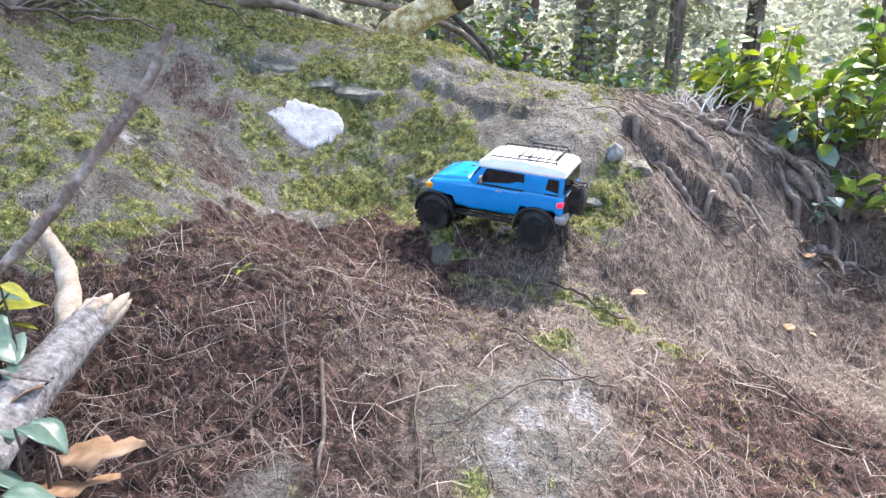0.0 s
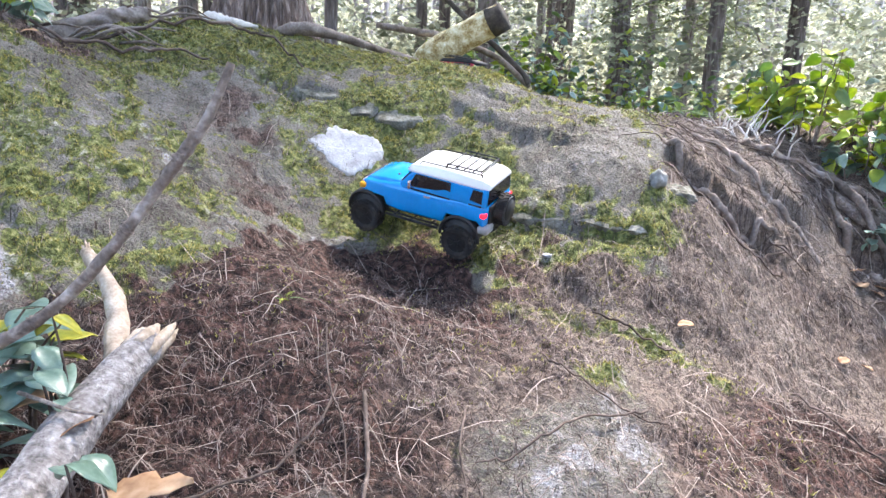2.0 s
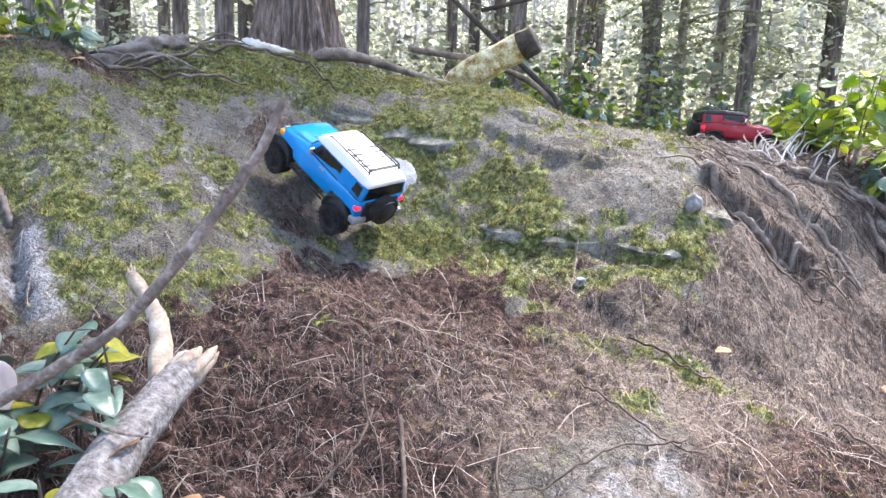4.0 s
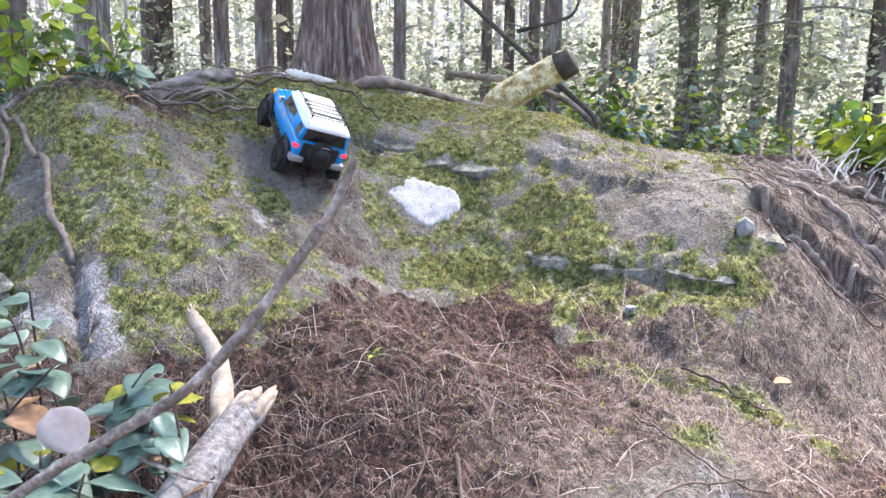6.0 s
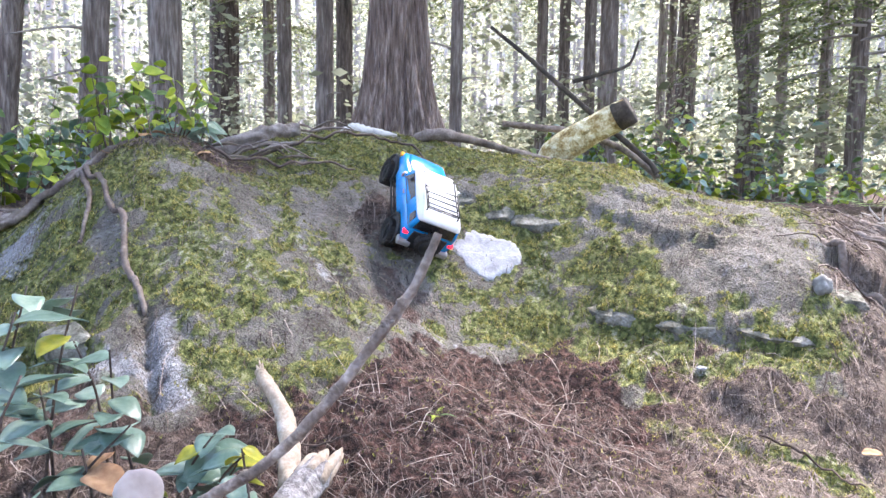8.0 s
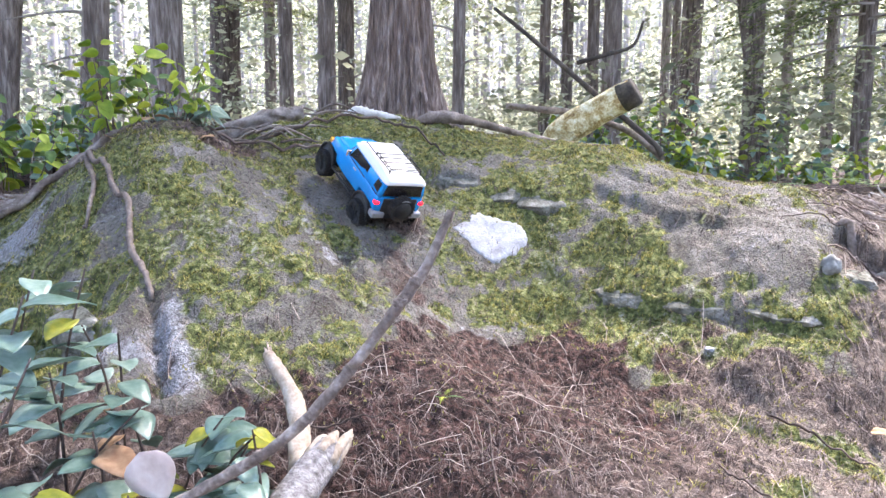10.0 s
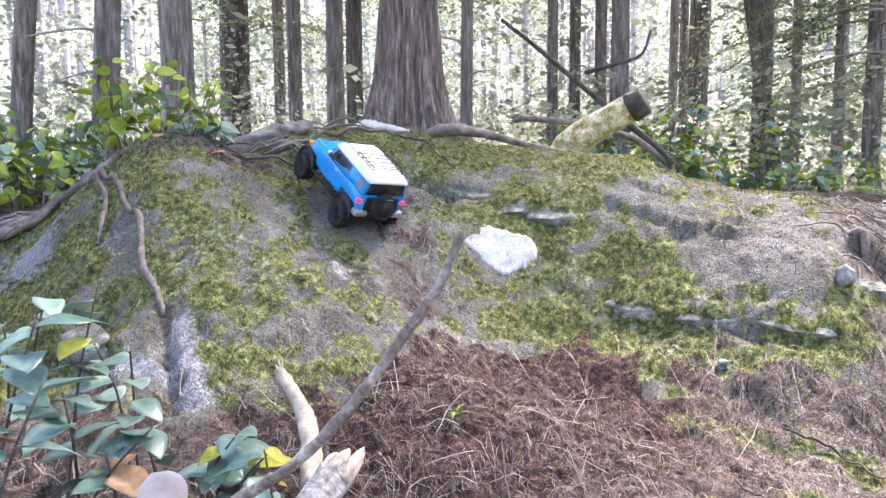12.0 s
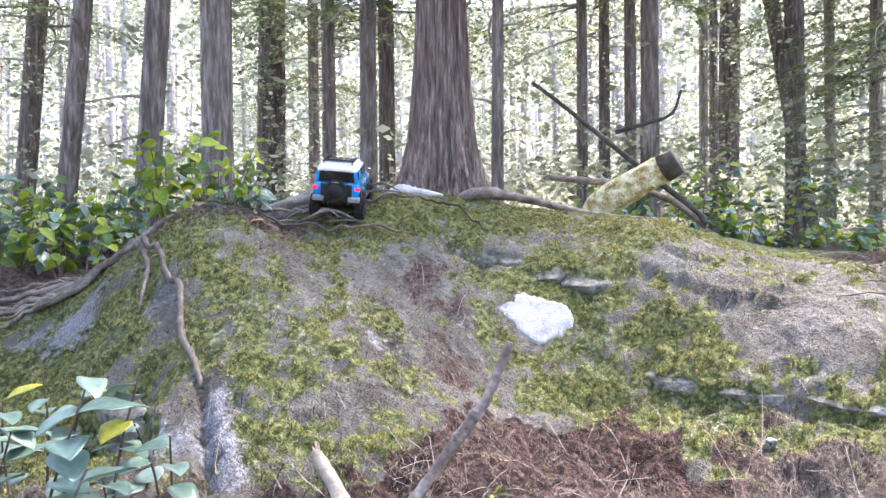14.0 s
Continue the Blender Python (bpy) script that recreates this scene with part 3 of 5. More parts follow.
def build_model_car(name, label, paint, hood_paint, roof_paint, group):
    """A tenth-scale off-road model: x ahead, y to its left, z up from the ground under it."""
    car = thing(name, label, "model car", group)
    part("body", loft(bmesh.new(), [
        (-0.228, 0.086, 0.086, 0.112, 0.164), (-0.223, 0.094, 0.092, 0.106, 0.171), (-0.212, 0.098, 0.095, 0.114, 0.174), (-0.205, 0.098, 0.095, 0.122, 0.174),
        (-0.110, 0.098, 0.095, 0.122, 0.174), (-0.098, 0.098, 0.095, 0.090, 0.174), (0.040, 0.098, 0.094, 0.086, 0.173), (0.088, 0.098, 0.092, 0.092, 0.167),
        (0.098, 0.098, 0.092, 0.120, 0.166), (0.165, 0.095, 0.086, 0.124, 0.158), (0.180, 0.088, 0.080, 0.122, 0.152), (0.186, 0.080, 0.074, 0.118, 0.144)], corner=0.35), paint, car)
    bm = loft(bmesh.new(), [(0.040, 0.074, 0.070, 0.158, 0.175), (0.070, 0.076, 0.072, 0.158, 0.176), (0.125, 0.076, 0.071, 0.154, 0.172), (0.166, 0.070, 0.064, 0.147, 0.163), (0.178, 0.066, 0.060, 0.142, 0.155)], corner=0.5)
    hood = part("hood", bm, hood_paint, car)
    for y in (-0.03, 0.03):
        part("vent", box(bmesh.new(), (0.080, y - 0.004, 0.1735), (0.087, y + 0.004, 0.1775), 0.001), BLACK, hood)
    part("cabin", loft(bmesh.new(), [(-0.226, 0.088, 0.080, 0.164, 0.218), (-0.221, 0.093, 0.083, 0.164, 0.224), (-0.10, 0.094, 0.085, 0.164, 0.226), (0.008, 0.093, 0.083, 0.164, 0.224), (0.050, 0.088, 0.080, 0.161, 0.176)], corner=0.3), paint, car)
    part("roof", loft(bmesh.new(), [(-0.230, 0.074, 0.066, 0.218, 0.226), (-0.226, 0.081, 0.071, 0.217, 0.233), (-0.205, 0.0855, 0.073, 0.216, 0.240), (-0.10, 0.087, 0.073, 0.216, 0.244), (-0.015, 0.086, 0.072, 0.216, 0.242), (0.014, 0.0835, 0.069, 0.216, 0.236), (0.028, 0.076, 0.063, 0.217, 0.228)], corner=0.6), roof_paint, car)
    for s in (1, -1):
        def wall(x, z, out=0.0):
            return (x, s * (0.0945 - 0.0095 * (z - 0.164) / 0.060 + out), z)
        for nm, corners in (("side_window", [(0.022, 0.170), (-0.118, 0.168), (-0.116, 0.2165), (-0.004, 0.217)]), ("quarter_window", [(-0.176, 0.170), (-0.216, 0.169), (-0.214, 0.2135), (-0.184, 0.214)])):
            c = [wall(x, z, 0.0) for x, z in corners]
            part(nm, slab(bmesh.new(), c if s < 0 else c[::-1], 0.003), GLASS_DARK, car, "dark tinted window", smooth=False)
        part("door_handle", box(bmesh.new(), (-0.058, min(s * 0.097, s * 0.101), 0.158), (-0.038, max(s * 0.097, s * 0.101), 0.162), 0.001), SILVER, car)
        bm = box(bmesh.new(), (-0.003, min(s * 0.103, s * 0.118), 0.180), (0.007, max(s * 0.103, s * 0.118), 0.204), 0.003)
        tube(bm, [(0.003, s * 0.092, 0.174), (0.003, s * 0.106, 0.184)], [0.002, 0.002], 6)
        part("mirror", bm, CHROME, car, "chromed door mirror")
        part("headlight", box(bmesh.new(), (0.172, min(s * 0.045, s * 0.075), 0.130), (0.1875, max(s * 0.045, s * 0.075), 0.150), 0.004), LENS, car)
        part("indicator", box(bmesh.new(), (0.163, min(s * 0.074, s * 0.0935), 0.131), (0.184, max(s * 0.074, s * 0.0935), 0.148), 0.003), AMBER, car, "amber turn lamp")
        part("tail_light", box(bmesh.new(), (-0.232, min(s * 0.077, s * 0.099), 0.138), (-0.214, max(s * 0.077, s * 0.099), 0.153), 0.005), TAIL_RED, car, "glowing red tail lamp")
        part("rear_bumper_corner", box(bmesh.new(), (-0.242, min(s * 0.050, s * 0.099), 0.090), (-0.210, max(s * 0.050, s * 0.099), 0.112), 0.005), SILVER, car, "silver bumper corner")
        bm = tube(bmesh.new(), [(0.085, s * 0.104, 0.076), (-0.09, s * 0.104, 0.076)], [0.004, 0.004], 8)
        for x in (0.06, 0.0, -0.06):
            tube(bm, [(x, s * 0.104, 0.076), (x, s * 0.04, 0.074)], [0.003, 0.003], 6)
        tube(bm, [(0.085, s * 0.096, 0.082), (-0.09, s * 0.096, 0.082)], [0.003, 0.003], 6)
        part("side_step", bm, BLACK, car)
        for ax in (0.1565, -0.1565):                      # flared arches
            bm = bmesh.new()
            tube(bm, [(ax + 0.060 * math.cos(a), s * 0.099, 0.066 + 0.060 * math.sin(a)) for a in np.linspace(-0.1, math.pi + 0.1, 15)], [0.0055, 0.0055], 8)
            part("wheel_arch", bm, BLACK, car)
            # black disc put in for the shaded hollow of the wheel opening
            bm = bmesh.new()
            bmesh.ops.create_cone(bm, cap_ends=True, segments=28, radius1=0.060, radius2=0.060, depth=0.03, matrix=Matrix.Translation((ax, s * 0.084, 0.066)) @ Matrix.Rotation(radians(90), 4, "X"))
            for v in bm.verts:
                v.co.z = max(v.co.z, 0.072)
            part("arch_shade", bm, BLACK, car)
    part("windscreen", slab(bmesh.new(), [(0.050, -0.074, 0.178), (0.050, 0.074, 0.178), (0.018, 0.070, 0.217), (0.018, -0.070, 0.217)], 0.003), GLASS_DARK, car, "dark tinted windscreen", smooth=False)
    part("rear_window", slab(bmesh.new(), [(-0.2265, 0.076, 0.174), (-0.2265, -0.076, 0.174), (-0.2265, -0.070, 0.217), (-0.2265, 0.070, 0.217)], 0.003), GLASS_DARK, car, "dark tinted rear window", smooth=False)
    part("rear_panel", box(bmesh.new(), (-0.234, -0.066, 0.100), (-0.226, 0.066, 0.164), 0.003), BLACK, car)
    part("grille", box(bmesh.new(), (0.180, -0.045, 0.126), (0.1885, 0.045, 0.150), 0.003), BLACK, car)
    bm = box(bmesh.new(), (0.178, -0.090, 0.094), (0.200, 0.090, 0.118), 0.006)
    tube(bm, [(0.198, -0.04, 0.114), (0.204, -0.035, 0.138), (0.204, 0.035, 0.138), (0.198, 0.04, 0.114)], [0.003, 0.003], 6)
    part("front_bumper", bm, BLACK, car)
    part("rear_bumper", box(bmesh.new(), (-0.240, -0.052, 0.088), (-0.216, 0.052, 0.106), 0.004), BLACK, car)
    spare = part("spare_wheel", tyre_mesh(0.046, 0.030), RUBBER, car, "black spare tyre", m=pose(-0.2495, 0.0, 0.138, 0, 0, 90))
    bm = bmesh.new()
    bmesh.ops.create_cone(bm, cap_ends=True, segments=32, radius1=0.034, radius2=0.031, depth=0.008, matrix=Matrix.Translation((0, 0.014, 0)) @ Matrix.Rotation(radians(-90), 4, "X"))
    part("wheel_cover", bm, BLACK, spare)
    bm = bmesh.new()
    tube(bm, [(0.040 * math.cos(a), 0.0135, 0.040 * math.sin(a)) for a in np.linspace(radians(50), radians(130), 12)], [0.001, 0.0028, 0.001], 8)
    part("trim_crescent", bm, SILVER, spare, "pale trim at the top of the cover")
    # roof rack
    rack = part("roof_rack", tube(bmesh.new(), [(-0.194, -0.060, 0.260), (-0.194, 0.060, 0.260)], [0.0022, 0.0022], 6), BLACK, car, "black tubular roof rack")
    for s in (1, -1):
        part("rail", tube(bmesh.new(), [(-0.004, s * 0.060, 0.240), (-0.008, s * 0.060, 0.248), (-0.190, s * 0.060, 0.251), (-0.200, s * 0.060, 0.250)], [0.0022, 0.0022], 6), BLACK, rack)
        part("rail", tube(bmesh.new(), [(-0.085, s * 0.060, 0.240), (-0.088, s * 0.060, 0.260), (-0.194, s * 0.060, 0.260), (-0.198, s * 0.060, 0.242)], [0.0022, 0.0022], 6), BLACK, rack)
        for x in (-0.122, -0.158):
            part("post", tube(bmesh.new(), [(x, s * 0.060, 0.250), (x, s * 0.060, 0.260)], [0.0018, 0.0018], 6), BLACK, rack)
    for x in (-0.088, -0.114, -0.141, -0.168, -0.194):
        part("crossbar", tube(bmesh.new(), [(x, -0.060, 0.253), (x, 0.060, 0.253)], [0.002, 0.002], 6), BLACK, rack)
    # chassis and axles
    bm = box(bmesh.new(), (-0.20, -0.035, 0.066), (0.185, 0.035, 0.092), 0.004)
    box(bm, (-0.05, -0.06, 0.070), (0.06, 0.06, 0.090), 0.003)
    for s in (1, -1):
        tube(bm, [(0.15, s * 0.03, 0.055), (0.02, s * 0.03, 0.070)], [0.003, 0.003], 6)
        tube(bm, [(-0.15, s * 0.03, 0.055), (-0.02, s * 0.03, 0.070)], [0.003, 0.003], 6)
        for x in (0.13, -0.13):
            tube(bm, [(x, s * 0.06, 0.052), (x * 0.93, s * 0.045, 0.112)], [0.006, 0.006], 8)
    part("chassis", bm, BLACK, car)
    for x in (0.1565, -0.1565):
        bm = tube(bmesh.new(), [(x, -0.09, 0.050), (x, 0.09, 0.050)], [0.008, 0.008], 10)
        bmesh.ops.create_uvsphere(bm, u_segments=14, v_segments=8, radius=0.019, matrix=Matrix.Translation((x, 0.012, 0.050)))
        part("axle", bm, BLACK, car)
    tyre, rim = tyre_mesh(), rim_mesh()
    wheels = []
    for x, y in AXLES:
        w = part("wheel", tyre, RUBBER, car, m=pose(x, y, 0.050))
        part("rim", rim, BLACK, w)
        wheels.append(w)
    car.scale = (0.96, 0.96, 0.96)
    return car, wheels


blue_car, blue_wheels = build_model_car("model_car", "blue model off-roader with white roof climbing the boulder", PAINT_BLUE, PAINT_BLUE, PAINT_WHITE, "model cars")
red_car, red_wheels = build_model_car("model_car", "red model off-roader driving past behind the boulder", PAINT_RED, PAINT_RED, BLACK, "model cars")


# ---- trees ----
def fluted_trunk(base, r, top, lean=(0, 0), seg=40, rings=40, flare=0.5, ridge=0.06, ridges=14, seed=0, spread=1.1):
    """A trunk with a flared foot and bark ridges that run up it."""
    bm = bmesh.new()
    rows = []
    for i in range(rings + 1):
        u = (i / rings) ** 1.7
        z = -0.25 + (top + 0.25) * u
        rr = r * (1 - 0.35 * u) * (1 + flare * math.exp(-max(z, 0) / (r * spread)) + 0.2 * flare * math.exp(-max(z, 0) / (r * 4)))
        row = []
        for k in range(seg):
            a = 2 * math.pi * k / seg
            tw = a + 0.05 * math.sin(z * 0.9 + seed)
            d = noise.noise(Vector((math.cos(tw) * ridges / 4, math.sin(tw) * ridges / 4, z * 0.35 + seed)))
            d2 = 0.45 - 2.2 * abs(noise.noise(Vector((math.cos(tw) * ridges * 0.55, math.sin(tw) * ridges * 0.55, z * 1.1 + seed))))
            lobes = 0.75 * flare * math.exp(-max(z, 0) / (r * spread * 1.2)) * noise.noise(Vector((math.cos(a) * 2.0, math.sin(a) * 2.0, seed * 3.1)))
            q = rr * (1 + ridge * d + ridge * 0.9 * d2 + lobes)
            row.append(bm.verts.new((base[0] + lean[0] * max(z, 0) + q * math.cos(a), base[1] + lean[1] * max(z, 0) + q * math.sin(a), base[2] + z)))
        rows.append(row)
    for a, b in zip(rows, rows[1:]):
        for k in range(seg):
            bm.faces.new((a[k], a[(k + 1) % seg], b[(k + 1) % seg], b[k]))
    bm.faces.new(rows[-1])
    return bm


def spray_arrays(g, branches, z_lo, z_hi, reach, leaf, per_twig=7):
    """Drooping flat sprays of a conifer round the z axis: leaf quads as arrays, and the branch lines."""
    verts, lines = [], []
    for _ in range(branches):
        z, a, ln = g.uniform(z_lo, z_hi), g.uniform(0, 2 * math.pi), reach * g.uniform(0.5, 1.0)
        d = np.array([math.cos(a), math.sin(a), 0.0])
        side = np.array([-d[1], d[0], 0.0])
        s = np.linspace(0, 1, 9)
        line = np.array([0, 0, z]) + d * (s * ln)[:, None] + np.array([0, 0, 1.0]) * ((0.12 * s - 0.45 * s * s) * ln)[:, None] + side * (0.12 * ln * np.sin(s * 3 + a))[:, None]
        lines.append(line)
        for t in np.linspace(0.22, 1.0, 13):
            p = np.array([np.interp(t, s, line[:, k]) for k in range(3)])
            for sg in (-1, 1):
                tl = ln * 0.34 * (1.1 - 0.7 * t) * g.uniform(0.6, 1.2)
                td = (side * sg * 0.85 + d * 0.55 + np.array([0, 0, -0.25]))
                for q in np.linspace(0.1, 1, per_twig):
                    c = p + td * tl * q + g.normal(0, 0.012, 3)
                    u = td * g.uniform(0.6, 1.2) * leaf + g.normal(0, 0.3 * leaf, 3)
                    w = np.cross(u, [0, 0, 1.0]) * g.uniform(0.14, 0.26) + g.normal(0, 0.12 * leaf, 3)
                    verts += [c - u * 0.5, c + w, c + u * 0.5, c - w]
    v = np.array(verts)
    return v, np.arange(len(v)).reshape(-1, 4), lines


def crown_meshes():
    out = []
    for k in range(3):
        g = np.random.default_rng(100 + k)
        v, f, lines = spray_arrays(g, 58, 2.0, 8.5, 2.3, 0.050, 14)
        bm = bmesh.new()
        for ln in lines:
            tube(bm, ln, [0.018, 0.003], 5, cap=False)
        out.append((arrays_mesh("crown", v, f, NEEDLES), finish(bm)))
        out[-1][1].materials.append(HAZED_BARK)
    return out


CROWNS = crown_meshes()


def build_tree(x, y, r, lean=0.0, crown=0, low=0.0, bark=BARK_FIR, label="tall conifer with furrowed grey-brown bark", top=15.0):
    z = float(height(x, y))
    t = thing("tree", label, "tree", "trees of the wood", m=pose(x, y, z))
    near = math.hypot(x, y) < 13
    part("trunk", fluted_trunk((0, 0, 0), r, top, (lean, 0), 90 if near else 36, 70 if near else 30, 0.35, 0.07, 16, x * 3 + y), bark, t)
    g = random.Random(int(abs(x * 97 + y * 31)))
    for k in range(5):
        a, z0 = g.uniform(0, 6.28), g.uniform(0.6, 4.0)
        d = Vector((math.cos(a), math.sin(a), g.uniform(-0.3, 0.3)))
        o = Vector((lean * z0, 0, z0))
        part("dead_limb", tube(bmesh.new(), [o + d * r * 0.6, o + d * (r + 0.15) + Vector((0, 0, 0.03)), o + d * (r + g.uniform(0.2, 0.7))], [0.016, 0.01, 0.004], 6, 0.2, k, n=8), HAZED_BARK, t)
    if crown is not None:
        a, b = CROWNS[crown]
        turn = pose(lean * 4, 0, low, 0, 0, (x * 77 + y * 31) % 360)
        part("crown", a, NEEDLES, t, m=turn)
        part("bough_frame", b, HAZED_BARK, t, m=turn)
    return t


def build_cedar():
    z = float(height(-1.21, 3.66)) - 0.02
    t = thing("tree", "broad red cedar with stringy fluted bark and flared foot", "tree", "trees of the wood", m=pose(-1.265, 3.78, z))
    part("trunk", fluted_trunk((0, 0, 0), 0.136, 14.0, (0.0, 0), 260, 110, 1.15, 0.13, 40, 4.2, 2.9), BARK_CEDAR, t)
    a, b = CROWNS[1]
    part("crown", a, NEEDLES, t, m=pose(0, 0, 3.2))
    part("bough_frame", b, HAZED_BARK, t, m=pose(0, 0, 3.2))


build_cedar()
for row in ((-8.3, 7.0, 0.13, 0.12, 0, 0.5), (-6.1, 5.6, 0.10, 0.13, None, 0), (-4.15, 4.6, 0.10, 0.09, None, 0), (-4.15, 5.65, 0.155, 0.0, 2, 2.5), (-6.8, 10.95, 0.27, 0.02, 1, 2.0), (-5.85, 10.9, 0.10, 0.0, 0, 0.3),
            (-4.2, 8.2, 0.095, 0.0, 2, 1.0), (-3.3, 7.45, 0.105, 0.0, 1, 1.5), (-3.83, 9.4, 0.125, 0.0, 0, 0.8), (-1.6, 6.9, 0.065, 0.01, 2, 0.2), (-0.9, 9.2, 0.075, 0.0, 1, 0.6), (-0.66, 10.3, 0.085, 0.0, None, 0), (-0.27, 9.3, 0.08, 0.0, None, 0),
            (-0.03, 8.4, 0.11, 0.0, 2, 0.9), (1.6, 14.9, 0.22, 0.01, None, 0), (1.23, 13.9, 0.085, 0.0, None, 0), (1.02, 13.6, 0.09, 0.0, None, 0), (1.9, 10.05, 0.13, -0.01, None, 0), (2.1, 10.0, 0.10, -0.16, None, 0), (2.63, 11.3, 0.075, -0.01, 2, 0.2), (3.1, 10.9, 0.085, 0.0, 0, -1.2), (2.75, 8.55, 0.092, 0.0, 1, -0.9), (3.9, 9.0, 0.11, 0.0, None, 0), (5.2, 8.3, 0.12, 0.0, None, 0)):
    build_tree(*row)


def build_far_wood():
    """The wood behind, plus unseen trees added to block sky light: trunks and foliage too many to count."""
    g = np.random.default_rng(5)
    v, f = [], []
    for k in range(420):
        # the last 110 trunks are unseen, added round the eye to block sky light
        d, a = (g.uniform(26, 85), g.uniform(-1.25, 1.05)) if k < 310 else (g.uniform(4, 18), g.uniform(1.3, 4.8))
        x, y, r = d * math.sin(a), d * math.cos(a), g.uniform(0.05, 0.20)
        z, ln = float(height(x, y)) - 0.3, g.normal(0, 0.03)
        n0 = len(v)
        for zz, q in ((0, 1.25), (1.0, 1.0), (16, 0.55)):
            for k in range(7):
                v.append((x + ln * zz + q * r * math.cos(k * 0.8976), y + q * r * math.sin(k * 0.8976), z + zz))
        for b in (0, 7):
            for k in range(7):
                f.append((n0 + b + k, n0 + b + (k + 1) % 7, n0 + b + 7 + (k + 1) % 7, n0 + b + 7 + k))
    tagged(new("far_trunks", arrays_mesh("far_trunks", v, f, HAZED_BARK, True)), "grey-brown trunks of the wood far back, paled for haze, and unseen ones nearer", "woods", kind="stuff")
    v = []
    for k in range(9000):
        # the last 2500 clumps are unseen too, added to dim the near ground
        d, a = (g.uniform(8, 50), g.uniform(-1.2, 1.0)) if k < 6500 else (g.uniform(5, 16), g.uniform(1.0, 5.08))
        x, y = d * math.sin(a), d * math.cos(a)
        low = g.uniform() < 0.5
        zc = float(height(x, y)) + (abs(g.normal(0.3, 0.8)) if low else g.uniform(0.6, (0.42 if k < 6500 else 0.8) * d + 1.5))
        size = g.uniform(0.35, 0.8) * (0.5 + d / 30)
        n = 60
        c = np.array([x, y, zc]) + g.normal(0, 1, (n, 3)) * np.array([size, size, size * 0.22])
        lf = g.uniform(0.014, 0.037) * (0.5 + d / 16)
        u = g.normal(0, 1, (n, 3)) * np.array([1, 1, 0.5]) * lf
        w = np.cross(u, g.normal(0, 1, (n, 3)))
        w = w / (np.linalg.norm(w, axis=1, keepdims=True) + 1e-9) * np.linalg.norm(u, axis=1, keepdims=True) * 0.5
        v.append(np.stack([c - u, c + w, c + u, c - w], 1).reshape(-1, 3))
    v = np.concatenate(v)
    tagged(new("far_foliage", arrays_mesh("far_foliage", v, np.arange(len(v)).reshape(-1, 4), HAZED_LEAF)), "light green foliage of the wood far back, paled for haze, and unseen clumps nearer", "woods", kind="stuff")


build_far_wood()


def build_backdrop():
    """A glowing sheet behind the last trees, painted as pale hazy distance."""
    m = bpy.data.materials.new("painted_haze")
    m.use_nodes = True
    n, l = m.node_tree.nodes, m.node_tree.links
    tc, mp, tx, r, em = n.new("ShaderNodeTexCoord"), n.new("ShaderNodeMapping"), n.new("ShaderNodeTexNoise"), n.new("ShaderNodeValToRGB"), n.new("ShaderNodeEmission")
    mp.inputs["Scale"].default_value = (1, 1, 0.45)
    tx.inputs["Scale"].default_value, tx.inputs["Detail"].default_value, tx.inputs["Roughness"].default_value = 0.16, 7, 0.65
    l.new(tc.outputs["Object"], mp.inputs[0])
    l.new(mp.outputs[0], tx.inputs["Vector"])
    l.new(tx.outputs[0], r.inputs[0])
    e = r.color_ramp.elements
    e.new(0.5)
    # haze and bright gaps are put into the colours of the glow
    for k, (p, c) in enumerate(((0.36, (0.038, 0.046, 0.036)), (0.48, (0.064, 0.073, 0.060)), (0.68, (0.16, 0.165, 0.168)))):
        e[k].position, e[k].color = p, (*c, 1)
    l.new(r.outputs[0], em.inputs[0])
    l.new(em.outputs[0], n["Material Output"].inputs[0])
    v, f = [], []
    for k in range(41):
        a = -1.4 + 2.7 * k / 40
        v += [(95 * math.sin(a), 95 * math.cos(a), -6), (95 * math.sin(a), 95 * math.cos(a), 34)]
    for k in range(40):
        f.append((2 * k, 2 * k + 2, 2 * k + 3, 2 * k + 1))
    tagged(new("backdrop", arrays_mesh("backdrop", v, f, m)), "glowing sheet with pale green haze painted between the trunks", "backdrop", kind="structure")


build_backdrop()


# ---- fallen wood ----
def build_stick():
    s = thing("stick", "weathered grey-brown broken branch leaning over the ground", "branch")
    line = [(-0.90, 0.64, 0.30), (-0.70, 0.61, 0.43), (-0.56, 0.592, 0.525), (-0.477, 0.589, 0.577), (-0.416, 0.593, 0.618), (-0.36, 0.593, 0.675), (-0.318, 0.60, 0.730), (-0.291, 0.606, 0.768), (-0.272, 0.612, 0.797), (-0.252, 0.62, 0.846)]
    bm = tube(bmesh.new(), line, [0.0070, 0.0065, 0.0060, 0.0058, 0.0055, 0.0053, 0.0048, 0.0060, 0.0045, 0.0040], 14, 0.34, 3, n=70)
    part("branch", bm, STICK, s)
    for x, y, z in ((-0.297, 0.604, 0.760), (-0.283, 0.608, 0.781), (-0.345, 0.594, 0.695), (-0.440, 0.591, 0.602)):
        part("knot", tube(bmesh.new(), [(x - 0.003, y - 0.001, z - 0.005), (x, y - 0.001, z), (x + 0.003, y - 0.001, z + 0.005)], [0.0038, 0.0060, 0.0036], 12, 0.7, x * 50, n=9), STICK, s, "dark swollen knot")
